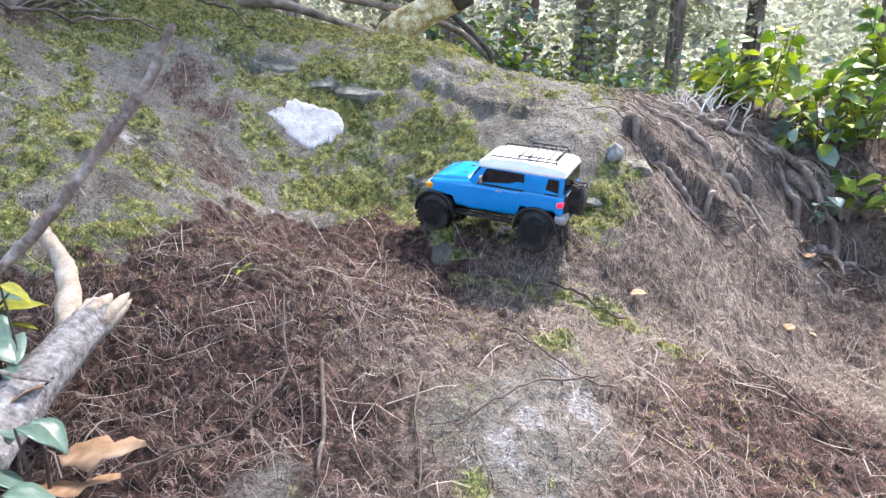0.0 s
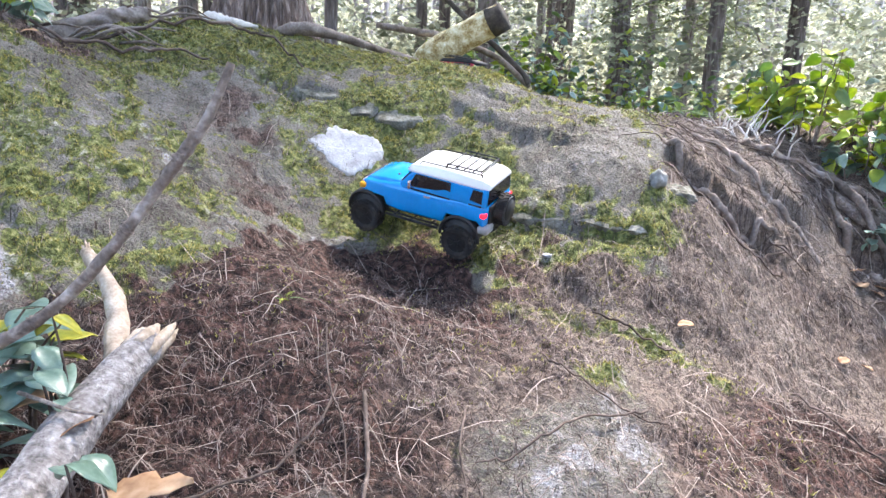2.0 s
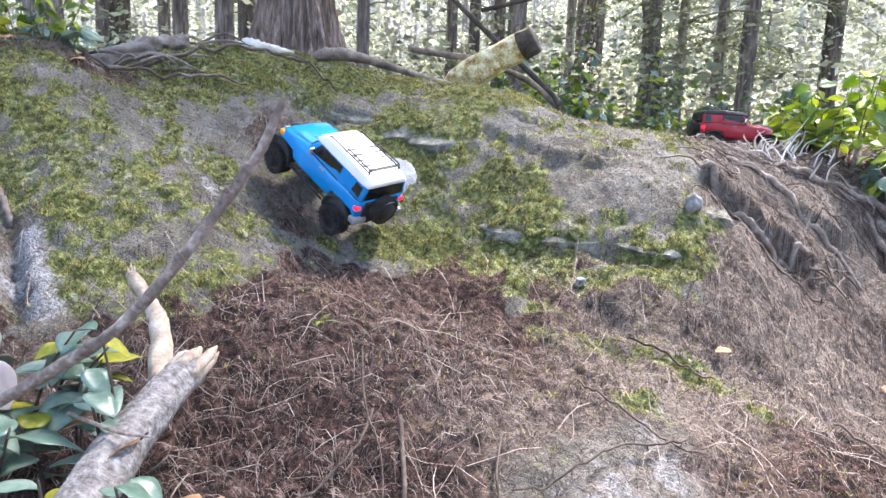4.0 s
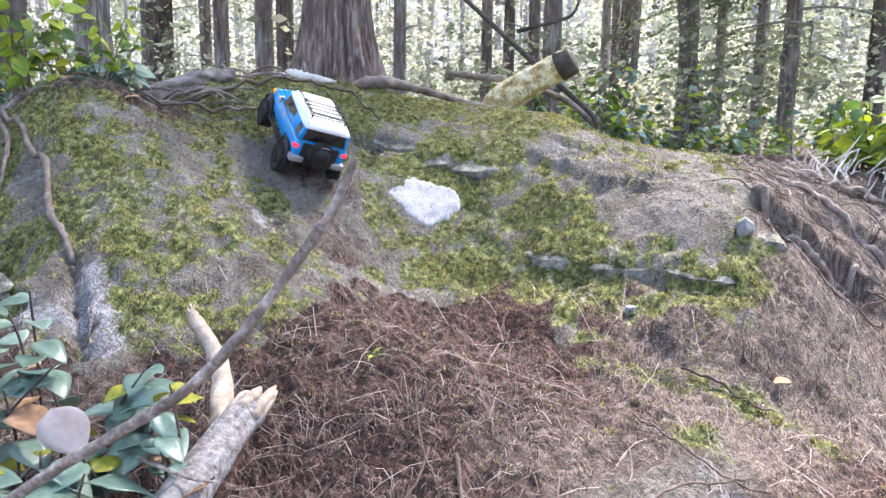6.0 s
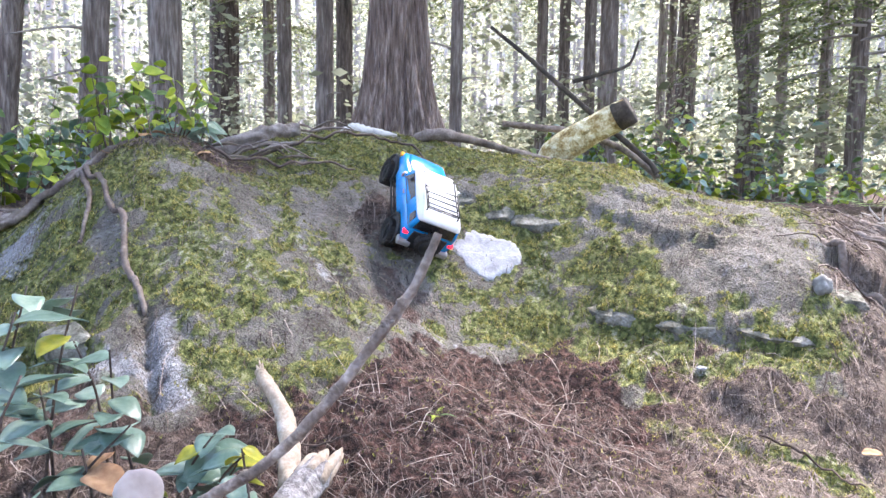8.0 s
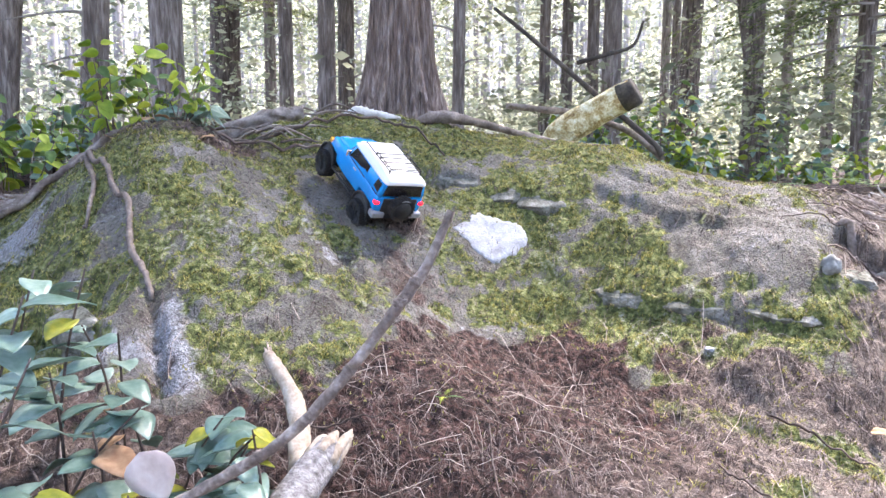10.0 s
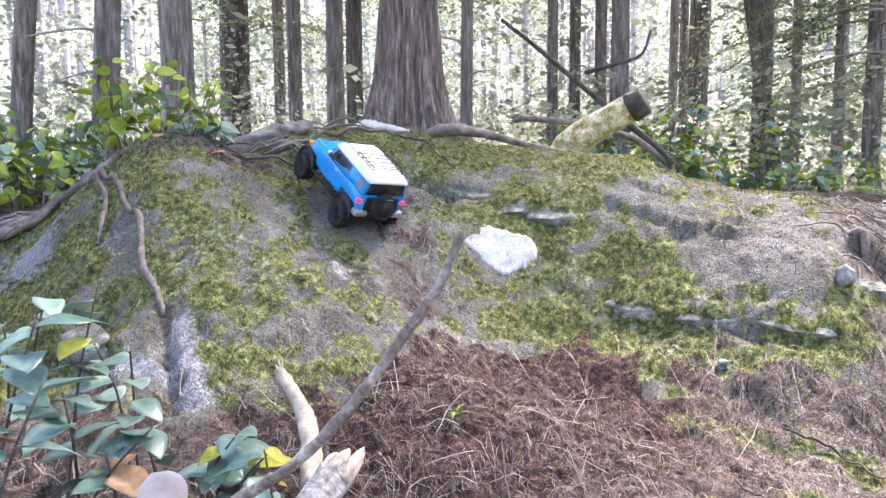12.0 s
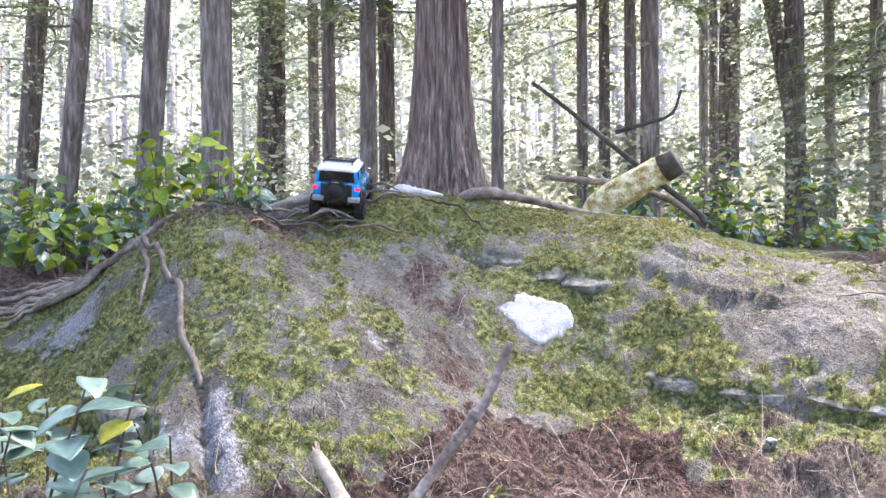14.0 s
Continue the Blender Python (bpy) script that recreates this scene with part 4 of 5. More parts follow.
    for p, q, r in (((-0.356, 0.594, 0.682), (-0.332, 0.598, 0.706), 0.0042), ((-0.30, 0.604, 0.755), (-0.289, 0.600, 0.764), 0.004)):
        part("snag", tube(bmesh.new(), [p, ((p[0] + q[0]) / 2, (p[1] + q[1]) / 2, (p[2] + q[2]) / 2 + 0.002), q], [r, r * 0.8, r * 0.35], 8, 0.3, 5, n=8), STICK, s)


def build_broken_log():
    s = thing("broken_log", "pale grey broken log with splintered end and torn prong", "log")
    line = [(-0.50, 0.45, 0.315), (-0.523, 0.636, 0.352), (-0.538, 0.76, 0.378), (-0.543, 0.885, 0.405), (-0.537, 0.985, 0.432)]
    part("trunk", tube(bmesh.new(), line, [0.037, 0.036, 0.034, 0.031, 0.027], 26, 0.16, 8, n=60), LOG_BARK, s)
    g = np.random.default_rng(3)
    for k, (a, ln) in enumerate(((20, 0.055), (75, 0.03), (130, 0.022), (185, 0.035), (240, 0.05), (300, 0.075), (340, 0.04))):   # torn wedges round the end
        p = Vector((-0.538 + 0.019 * math.cos(radians(a)), 0.978, 0.430 + 0.019 * math.sin(radians(a))))
        d = Vector((0.12, 0.95, 0.28)).normalized()
        part("splinter", tube(bmesh.new(), [p - d * 0.03, p, p + d * ln * 0.6 + Vector((0.002, 0, 0.001)), p + d * ln], [0.012, 0.0125, 0.008, 0.0015], 7, 0.45, k, n=10), SPLINTER, s, "pale torn wood wedge")
    part("prong", tube(bmesh.new(), [(-0.566, 0.93, 0.420), (-0.588, 0.985, 0.440), (-0.622, 1.045, 0.470), (-0.650, 1.078, 0.495), (-0.700, 1.118, 0.526), (-0.722, 1.134, 0.540)], [0.016, 0.018, 0.017, 0.014, 0.013, 0.010], 14, 0.3, 12, n=30), SPLINTER, s, "bare pale prong of torn wood")
    for dx, dz in ((0.006, 0.012), (-0.008, 0.006), (-0.001, 0.016)):
        part("splinter", tube(bmesh.new(), [(-0.715, 1.128, 0.536), (-0.724 + dx, 1.138, 0.545 + dz)], [0.006, 0.001], 6), SPLINTER, s)
    part("side_twig", tube(bmesh.new(), [(-0.62, 0.80, 0.425), (-0.57, 0.775, 0.428), (-0.52, 0.76, 0.424), (-0.478, 0.755, 0.425)], [0.003, 0.003, 0.0024, 0.0015], 7, 0.2, 2, n=20), STICK, s)


def build_mossy_log():
    s = thing("mossy_log", "short sawn log with yellow moss propped at a slant", "log")
    line = [(-0.44, 4.60, 1.085), (-0.36, 4.55, 1.175), (-0.14, 4.50, 1.295), (0.075, 4.43, 1.408)]
    part("trunk", tube(bmesh.new(), line, [0.085, 0.098, 0.092, 0.086], 36, 0.22, 4, n=50), LOG_MOSS, s)
    g = random.Random(12)
    for k in range(26):                                   # shaggy flakes of bark and moss
        u, a = g.uniform(0.1, 0.9), g.uniform(0, 6.28)
        p = Vector(spline(line, 21)[int(u * 20)]) + Vector((0.3 * math.sin(a), math.cos(a), 0.9 * math.sin(a))) * 0.088
        part("bark_flake", tube(bmesh.new(), [p, p + Vector((g.uniform(0.02, 0.05), g.uniform(-0.01, 0.01), g.uniform(-0.01, 0.03))), p + Vector((g.uniform(0.05, 0.11), 0, g.uniform(-0.02, 0.05)))], [0.012, 0.016, 0.003], 7, 0.6, k, n=8), LOG_MOSS, s)
    d = Vector((0.075 + 0.14, 4.43 - 4.50, 1.408 - 1.295)).normalized()
    bm = bmesh.new()
    bmesh.ops.create_cone(bm, cap_ends=True, segments=24, radius1=0.0945, radius2=0.090, depth=0.10)
    part("sawn_end", bm, CUT_WOOD, s, "dark bark sleeve and sawn end, its shadow put into the colour", m=Matrix.Translation(Vector((0.079, 4.429, 1.410)) - d * 0.045) @ d.to_track_quat("Z", "Y").to_matrix().to_4x4())


def build_poles():
    for name, label, line, rad, mat in (
            ("dead_branch", "bare dark dead branch lying slanted behind the log", [(-0.95, 5.2, 2.15), (-0.686, 5.106, 1.924), (-0.25, 5.02, 1.53), (0.188, 4.937, 1.147), (0.3, 4.92, 1.02)], [0.014, 0.018, 0.021, 0.024], CUT_WOOD),
            ("fallen_pole", "sunlit barked pole resting against the mossy log", [(-0.76, 4.58, 1.350), (-0.5, 4.66, 1.325), (-0.30, 4.72, 1.30), (0.05, 4.85, 1.19), (0.3, 4.95, 1.0)], [0.020, 0.024, 0.022, 0.02], ROOT),
            ("dead_branch", "dead hooked branch hanging among the trunks", [(-0.35, 6.0, 1.85), (-0.1, 6.05, 1.92), (0.12, 6.1, 2.0), (0.2, 6.1, 2.2)], [0.02, 0.018, 0.014, 0.010], CUT_WOOD)):
        part("bar", tube(bmesh.new(), line, rad, 12, 0.15, 6, n=36), mat, thing(name, label, "branch"))
    s = thing("bleached_log", "sun-bleached driftwood-like root lying at the cedar's foot", "log")
    zz = float(height(-1.2, 3.04))
    part("trunk", tube(bmesh.new(), [(-1.34, 3.02, zz + 0.02), (-1.25, 3.03, zz + 0.045), (-1.16, 3.04, zz + 0.03), (-1.04, 3.03, zz + 0.012)], [0.008, 0.026, 0.020, 0.006], 14, 0.5, 3, n=30), BLEACHED, s)
    s = thing("rotting_log", "old rotting grey log half buried in twigs behind the crest", "log")
    part("trunk", tube(bmesh.new(), [(-2.05, 2.66, float(height(-2.05, 2.66)) + 0.02), (-1.80, 2.75, float(height(-1.8, 2.75)) + 0.05), (-1.62, 2.82, float(height(-1.62, 2.82)) + 0.05), (-1.47, 2.90, float(height(-1.47, 2.9)) + 0.03)], [0.03, 0.042, 0.038, 0.03], 20, 0.7, 13, n=60), ROOT, s)
    g = random.Random(8)
    for k in range(34):
        x, y = g.uniform(-2.05, -1.35), g.uniform(2.35, 2.9)
        a, ln = g.uniform(-0.5, 0.7), g.uniform(0.1, 0.3)
        q = spot(x, y, 0.03)
        t = thing("stick", "grey dead stick in the brush pile behind the crest", "stick", "dry sticks")
        part("twig", tube(bmesh.new(), [q, q + Vector((ln * 0.5 * math.cos(a), ln * 0.5 * math.sin(a), g.uniform(0.01, 0.05))), q + Vector((ln * math.cos(a), ln * math.sin(a), 0.0))], [0.005, 0.006, 0.002], 6, 0.2, k, n=10), ROOT, t)
    s = thing("weathered_log", "weathered grey log lying along the crest", "log")
    z = float(height(-0.9, 3.2))
    part("trunk", tube(bmesh.new(), [(-1.02, 3.14, z + 0.0), (-0.93, 3.17, z + 0.035), (-0.82, 3.20, z + 0.035), (-0.68, 3.35, z + 0.01), (-0.35, 3.6, float(height(-0.35, 3.6)) + 0.005), (-0.05, 3.55, float(height(-0.05, 3.55)) + 0.0)], [0.012, 0.030, 0.028, 0.018, 0.015, 0.008], 14, 0.35, 9, n=46), ROOT, s)


def build_ground_line(name, label, category, xy, radii, mat, lift, seg=10, rough=0.25, n=40, seed=0, part_name="wood", group=""):
    """A root, stick or twig that follows the ground."""
    s = thing(name, label, category, group)
    p = spline([(x, y, 0) for x, y in xy], n)
    lifts = np.interp(np.linspace(0, 1, n), np.linspace(0, 1, len(lift)), lift)
    part(part_name, tube(bmesh.new(), [(q[0], q[1], float(height(q[0], q[1])) + h) for q, h in zip(p, lifts)], radii, seg, rough, seed), mat, s)
    return s


build_stick()
build_broken_log()
build_mossy_log()
build_poles()
build_ground_line("root", "long thin grey root hanging down the boulder", "root", [(-1.88, 2.04), (-1.80, 1.93), (-1.70, 1.89), (-1.60, 1.80), (-1.51, 1.75), (-1.43, 1.65), (-1.35, 1.59), (-1.262, 1.515)], [0.007, 0.010, 0.009, 0.010, 0.007], ROOT, [0.01, 0.006, 0.006, 0.006, 0.004], rough=0.5, n=60, seed=1, group="roots")
build_ground_line("root", "short thin grey root on the boulder's moss", "root", [(-1.90, 2.0), (-1.78, 1.90), (-1.70, 1.83), (-1.66, 1.76), (-1.63, 1.70)], [0.007, 0.009, 0.008, 0.006, 0.004], ROOT, [0.006], seed=2, group="roots")
g = random.Random(55)
for k in range(16):
    x, y, a, ln = g.uniform(-2.0, -1.72), g.uniform(2.04, 2.18), g.uniform(-0.45, 0.25), g.uniform(0.35, 0.8)
    p = [(x - ln * q * math.cos(a), y + ln * q * math.sin(a) - 0.10 * q + 0.03 * math.sin(8 * q + k)) for q in (0, 0.25, 0.5, 0.75, 1)]
    r = g.uniform(0.004, 0.012)
    build_ground_line("root", "dark tangled root running down the far edge of the boulder", "root", p, [r, r * 1.2, r, r * 0.4], ROOT, [0.01, 0.03, 0.03, 0.01], 8, 0.6, 36, 200 + k, group="roots")
for k, (xy, rad, lift) in enumerate((
        ([(0.72, 2.62), (0.88, 2.50), (1.05, 2.38), (1.14, 2.28)], [0.012, 0.018, 0.016, 0.010], [0.01, 0.03, 0.03, 0.0]),
        ([(1.25, 2.75), (1.38, 2.58), (1.50, 2.48), (1.58, 2.34)], [0.018, 0.024, 0.02, 0.014], [0.02, 0.06, 0.04, 0.0]),
        ([(0.85, 2.72), (1.05, 2.66), (1.3, 2.66), (1.6, 2.62)], [0.012, 0.016, 0.018, 0.014], [0.01, 0.02, 0.02, 0.01]),
        ([(0.55, 2.75), (0.75, 2.78), (1.0, 2.82)], [0.006, 0.012, 0.008], [0.008]),
        ([(0.58, 2.36), (0.67, 2.25), (0.80, 2.20), (0.95, 2.24), (1.03, 2.28)], [0.016, 0.020, 0.017, 0.013, 0.008], [0.01, 0.05, 0.08, 0.03, 0.0]),
        ([(1.30, 2.42), (1.48, 2.40), (1.62, 2.43), (1.80, 2.40)], [0.010, 0.016, 0.014, 0.010], [0.02, 0.05, 0.04, 0.02]),
        ([(1.30, 2.60), (1.36, 2.48), (1.42, 2.40), (1.46, 2.30)], [0.014, 0.024, 0.020, 0.012], [0.0, 0.06, 0.05, 0.0]))):
    build_ground_line("root", "grey-brown tree root crossing the washed-out bank", "root", [(x + 0.02 * math.sin(9 * x + 5 * y + k), y) for x, y in xy], [0.68 * r for r in rad], ROOT, [0.6 * q - 0.004 for q in lift], rough=0.45, n=80, seed=20 + k, group="roots")


# ---- leaves and plants ----
def leaf_mesh(length, width, fold, droop, mat, seed=0, wavy=0.0, tip=1.0, notch=0.0):
    """A leaf with a midrib fold, a droop and a little thickness, along +x from its stalk."""
    g = random.Random(seed)
    bm = bmesh.new()
    n, m = 9, 2
    rows = []
    for i in range(n + 1):
        u = i / n
        half = width * 0.5 * (math.sin(math.pi * min(1, u ** 0.75)) ** 0.8 + 0.02) * (1 - 0.25 * u * (tip - 1))
        if notch:
            half *= 1 + notch * math.sin(u * 19)
        z = -droop * u * u * length
        row = []
        for k in range(-m, m + 1):
            v = k / m
            row.append(bm.verts.new((u * length, v * half, z + fold * abs(v) * half + wavy * width * math.sin(u * 9 + v * 2 + seed) * 0.5 * abs(v))))
        rows.append(row)
    for a, b in zip(rows, rows[1:]):
        for k in range(2 * m):
            bm.faces.new((a[k], a[k + 1], b[k + 1], b[k]))
    top = list(bm.faces)
    ext = bmesh.ops.extrude_face_region(bm, geom=top)
    for v in ext["geom"]:
        if isinstance(v, bmesh.types.BMVert):
            v.co.z -= 0.0006
    me = finish(bm)
    me.materials.append(mat)
    return me


SALAL_LEAVES = [leaf_mesh(0.075, 0.052, 0.25, 0.20, SALAL, 1, 0.05), leaf_mesh(0.085, 0.056, 0.15, 0.35, SALAL, 2, 0.08), leaf_mesh(0.065, 0.046, 0.3, 0.1, SALAL, 3, 0.05)]
YELLOW_LEAVES = [leaf_mesh(0.068, 0.046, 0.2, 0.25, SALAL_YELLOW, 4, 0.06), leaf_mesh(0.055, 0.04, 0.3, 0.2, SALAL_YELLOW, 5, 0.06)]
BRONZE_LEAF = leaf_mesh(0.07, 0.045, 0.3, 0.3, DRY_LEAF, 6, 0.10)


def build_plant(name, label, base, stems, leaves, seed, lean=(0, 0), height_m=0.3, spread=0.2, size=1.0, stem_mat=None, group="", category="shrub", tilt=45, per=6):
    """A small shrub: thin bent stems, each with leaves set along it."""
    g = random.Random(seed)
    s = thing(name, label, category, group)
    b = Vector(base)
    for k in range(stems):
        a = g.uniform(0, 2 * math.pi)
        top = b + Vector((lean[0] + spread * math.cos(a) * g.uniform(0.3, 1), lean[1] + spread * math.sin(a) * g.uniform(0.3, 1), height_m * g.uniform(0.45, 1.0)))
        start = b + Vector((0.25 * spread * math.cos(a), 0.25 * spread * math.sin(a), -0.03))
        mid = start.lerp(top, 0.5) + Vector((g.uniform(-0.03, 0.03), g.uniform(-0.03, 0.03), 0.04 * height_m))
        line = spline([start, mid, top], 14)
        part("stem", tube(bmesh.new(), line, [0.0028 * size + 0.0008, 0.0012 * size + 0.0004], 5), stem_mat or TWIG, s)
        for j in range(per):
            u = 0.3 + 0.7 * (j + g.uniform(0, 0.8)) / per
            p = line[min(13, int(u * 13))]
            me = g.choice(leaves)
            yaw = math.degrees(a) + (75 if j % 2 else -75) + g.uniform(-40, 40)
            m = pose(p[0], p[1], p[2], g.uniform(-15, 55), g.uniform(-tilt * 0.4, tilt), yaw) @ Matrix.Diagonal((size * g.uniform(0.75, 1.15),) * 3 + (1,))
            part("leaf", me, None, s, m=m)
    return s


def salal_patch():
    """The leafy plants at the log's side; their leaf places are set one by one along stems."""
    sprays = (
        ((-1.06, 0.97, 0.42), (-0.955, 0.95, 0.72), 7, 1.0), ((-1.12, 0.86, 0.42), (-0.98, 0.85, 0.69), 6, 1.15), ((-0.98, 0.72, 0.40), (-0.86, 0.74, 0.63), 5, 1.15),
        ((-0.92, 0.98, 0.42), (-0.88, 0.93, 0.62), 5, 0.9), ((-0.93, 0.80, 0.38), (-0.78, 0.85, 0.53), 6, 0.95), ((-0.90, 0.66, 0.36), (-0.76, 0.64, 0.50), 5, 1.05),
        ((-0.78, 0.90, 0.38), (-0.66, 0.89, 0.52), 6, 0.9), ((-0.70, 0.92, 0.36), (-0.60, 0.87, 0.50), 5, 0.85), ((-0.72, 0.74, 0.34), (-0.64, 0.72, 0.44), 4, 1.0), ((-0.60, 0.70, 0.33), (-0.56, 0.66, 0.41), 3, 0.9),
        ((-1.25, 1.05, 0.42), (-1.14, 1.03, 0.70), 6, 1.0), ((-1.30, 0.92, 0.42), (-1.16, 0.88, 0.62), 6, 1.1))
    g = random.Random(21)
    more = []
    for x, y, n in ((-0.80, 0.70, 6), (-0.95, 0.88, 6), (-1.05, 0.75, 6), (-0.84, 0.95, 5), (-0.74, 0.82, 6), (-0.66, 0.80, 5), (-0.58, 0.78, 4), (-1.18, 0.78, 6), (-1.35, 1.05, 6), (-0.62, 0.62, 4), (-0.88, 0.60, 5), (-1.42, 1.18, 5), (-1.0, 1.06, 5), (-0.70, 0.66, 5), (-0.76, 0.92, 6), (-0.68, 0.90, 6), (-0.60, 0.88, 5), (-0.82, 0.80, 6), (-0.72, 0.76, 5)):
        h = 0.15 + 0.12 * min(1, max(0, (-0.55 - x) / 0.5))
        z = float(height(x, y))
        more.append(((x, y, z), (x + g.uniform(-0.05, 0.08), y + g.uniform(-0.05, 0.03), z + h), n, g.uniform(0.85, 1.1)))
    sprays = sprays + tuple(more)
    for k, (a, b, n, size) in enumerate(sprays):
        s = thing("leafy_plant", "low evergreen plant with oval blue-green leaves beside the log" if k % 3 else "low evergreen plant with some yellowing oval leaves", "plant", "leafy plants")
        a, b = Vector(a), Vector(b)
        a.z = float(height(a.x, a.y)) - 0.01
        line = spline([a, a.lerp(b, 0.5) + Vector((g.uniform(-0.02, 0.02), 0, 0.03)), b], 14)
        part("stem", tube(bmesh.new(), line, [0.0030, 0.0016], 6), TWIG, s)
        for j in range(n):
            p = line[min(13, 4 + int(9 * (j + 0.5) / n))]
            odd = g.random()
            me = BRONZE_LEAF if odd < 0.05 else g.choice(YELLOW_LEAVES) if odd < (0.3 if b[0] > -0.8 else 0.08) else g.choice(SALAL_LEAVES)
            yaw = g.uniform(0, 360)
            part("leaf", me, None, s, m=pose(p[0], p[1], p[2] + 0.003, g.uniform(-16, 16), g.uniform(-20, 14), yaw) @ Matrix.Diagonal((1.05 * size * g.uniform(0.75, 1.1),) * 3 + (1,)))


def loose_leaf(label, x, y, z, me, rx, ry, rz, size=1.0, group="fallen leaves"):
    s = thing("fallen_leaf", label, "leaf", group, m=pose(x, y, z, rx, ry, rz))
    part("blade", me, None, s, m=Matrix.Diagonal((size,) * 3 + (1,)))


def build_log_leaves():
    """Broad leaves close beside the broken log, one on each short stem."""
    g = random.Random(91)
    for x, y, z, kind in ((-0.547, 0.819, 0.527, 1), (-0.547, 0.783, 0.466, 0), (-0.577, 0.828, 0.48, 0), (-0.538, 0.793, 0.42, 0), (-0.417, 0.63, 0.43, 0), (-0.42, 0.582, 0.401, 0), (-0.417, 0.66, 0.424, 2), (-0.375, 0.543, 0.41, 0)):
        s = thing("leafy_plant", "single-stemmed evergreen seedling with a broad dark green leaf" if kind != 1 else "evergreen seedling with a yellow-edged leaf", "plant", "leafy plants")
        foot = Vector((x - 0.04, y + 0.02, float(height(x - 0.04, y + 0.02)) - 0.01))
        top = Vector((x - 0.03, y, z))
        part("stem", tube(bmesh.new(), [foot, foot.lerp(top, 0.6) + Vector((0.01, 0, 0.01)), top], [0.0026, 0.0022, 0.0014], 6, n=10), TWIG, s)
        for k in range(2):
            me = g.choice(YELLOW_LEAVES if kind == 1 else SALAL_LEAVES)
            part("leaf", me, None, s, m=pose(top.x, top.y, top.z - 0.012 * k, g.uniform(-12, 12), g.uniform(0, 25), g.uniform(-35, 35) + 150 * k) @ Matrix.Diagonal((0.62, 0.62, 0.62, 1)))


build_log_leaves()
PALE_BLADE = leaf_mesh(0.078, 0.068, 0.06, 0.04, PALE_LEAF, 9, 0.03)
DRY_BLADE = leaf_mesh(0.10, 0.046, -0.05, -0.04, DRY_LEAF, 10, 0.16, notch=0.30)
RED_BLADE = leaf_mesh(0.045, 0.035, 0.15, 0.2, DRY_LEAF, 11, 0.1)
salal_patch()
loose_leaf("pale faded oval leaf standing upright among stems", -0.702, 0.745, 0.512, PALE_BLADE, 80, 62, 14, 0.95)
loose_leaf("tan dried lobed leaf lying on the litter", -0.450, 0.705, 0.352, DRY_BLADE, 12, -8, 4, 1.05)
loose_leaf("dull brown dried leaf lying on the litter", -0.455, 0.655, 0.335, DRY_BLADE, -10, 10, 40, 0.95)
for x, y, rz, sz in ((1.065, 1.926, 20, 0.9), (1.20, 1.98, 120, 0.8), (0.50, 1.665, -35, 0.9), (-1.62, 2.12, 200, 1.1), (-1.72, 2.10, 60, 1.1), (-1.50, 2.12, 10, 1.1), (-1.82, 2.06, 150, 1.0), (-1.66, 2.16, 20, 1.0), (1.28, 2.28, 40, 1.6), (1.36, 2.26, 100, 1.6), (1.42, 2.32, 160, 1.5), (1.33, 2.36, 220, 1.4)):
    loose_leaf("small curled brown leaf on the ground", x, y, float(height(x, y)) + 0.012, RED_BLADE, 15, -20, rz, sz)

SHRUB_LEAVES = [leaf_mesh(0.085, 0.055, 0.2, 0.25, SHRUB_LEAF, 31, 0.05), leaf_mesh(0.07, 0.045, 0.2, 0.2, SHRUB_LEAF, 32, 0.05)]
GLOSSY = SHRUB_LEAVES + SALAL_LEAVES
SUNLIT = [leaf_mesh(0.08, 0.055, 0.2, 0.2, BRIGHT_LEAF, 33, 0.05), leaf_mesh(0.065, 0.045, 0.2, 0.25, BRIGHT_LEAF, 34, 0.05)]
# on the duff mound behind the boulder
build_plant("shrub", "leafy shrub with green and yellow-green leaves on the mound", spot(-1.86, 2.16), 13, GLOSSY[:2] + SUNLIT * 4, 1, height_m=0.46, spread=0.26, size=0.85, per=6)
build_plant("shrub", "leafy shrub with green and yellow-green leaves on the mound", spot(-1.70, 2.22), 10, SHRUB_LEAVES + SUNLIT * 2, 2, height_m=0.34, spread=0.24, size=0.8)
build_plant("shrub", "low dark-leaved shrub at the mound's edge", spot(-1.62, 2.26), 5, SALAL_LEAVES, 3, height_m=0.12, spread=0.16, size=1.0)
build_plant("shrub", "leafy shrub beyond the boulder's edge", spot(-2.6, 2.5), 6, GLOSSY, 4, height_m=0.35, spread=0.3)
build_plant("shrub", "leafy shrub beyond the boulder's edge", spot(-3.0, 3.1), 6, GLOSSY + SUNLIT, 5, height_m=0.4, spread=0.4, size=1.1)
for k, (x, y, h, sp) in enumerate(((-2.45, 2.25, 0.34, 0.24), (-2.75, 2.15, 0.40, 0.28), (-2.35, 2.62, 0.34, 0.28), (-2.85, 2.75, 0.5, 0.35), (-3.3, 2.5, 0.55, 0.4), (-3.5, 3.4, 0.7, 0.5), (-2.9, 3.7, 0.6, 0.45), (-2.45, 3.3, 0.4, 0.35), (-4.2, 3.2, 0.8, 0.6))):
    build_plant("shrub", "light green shrub on the low ground beyond the boulder", spot(x, y), 11, SALAL_LEAVES[:2] + SUNLIT * 2 + SHRUB_LEAVES, 120 + k, height_m=h, spread=sp, size=1.0, per=7)
build_plant("shrub", "yellow-leaved shrub behind the crest", spot(-2.35, 4.3), 5, SUNLIT, 6, height_m=0.35, spread=0.25)
build_plant("shrub", "yellow-leaved shrub behind the crest", spot(-2.1, 4.1), 4, SUNLIT, 7, height_m=0.28, spread=0.2)
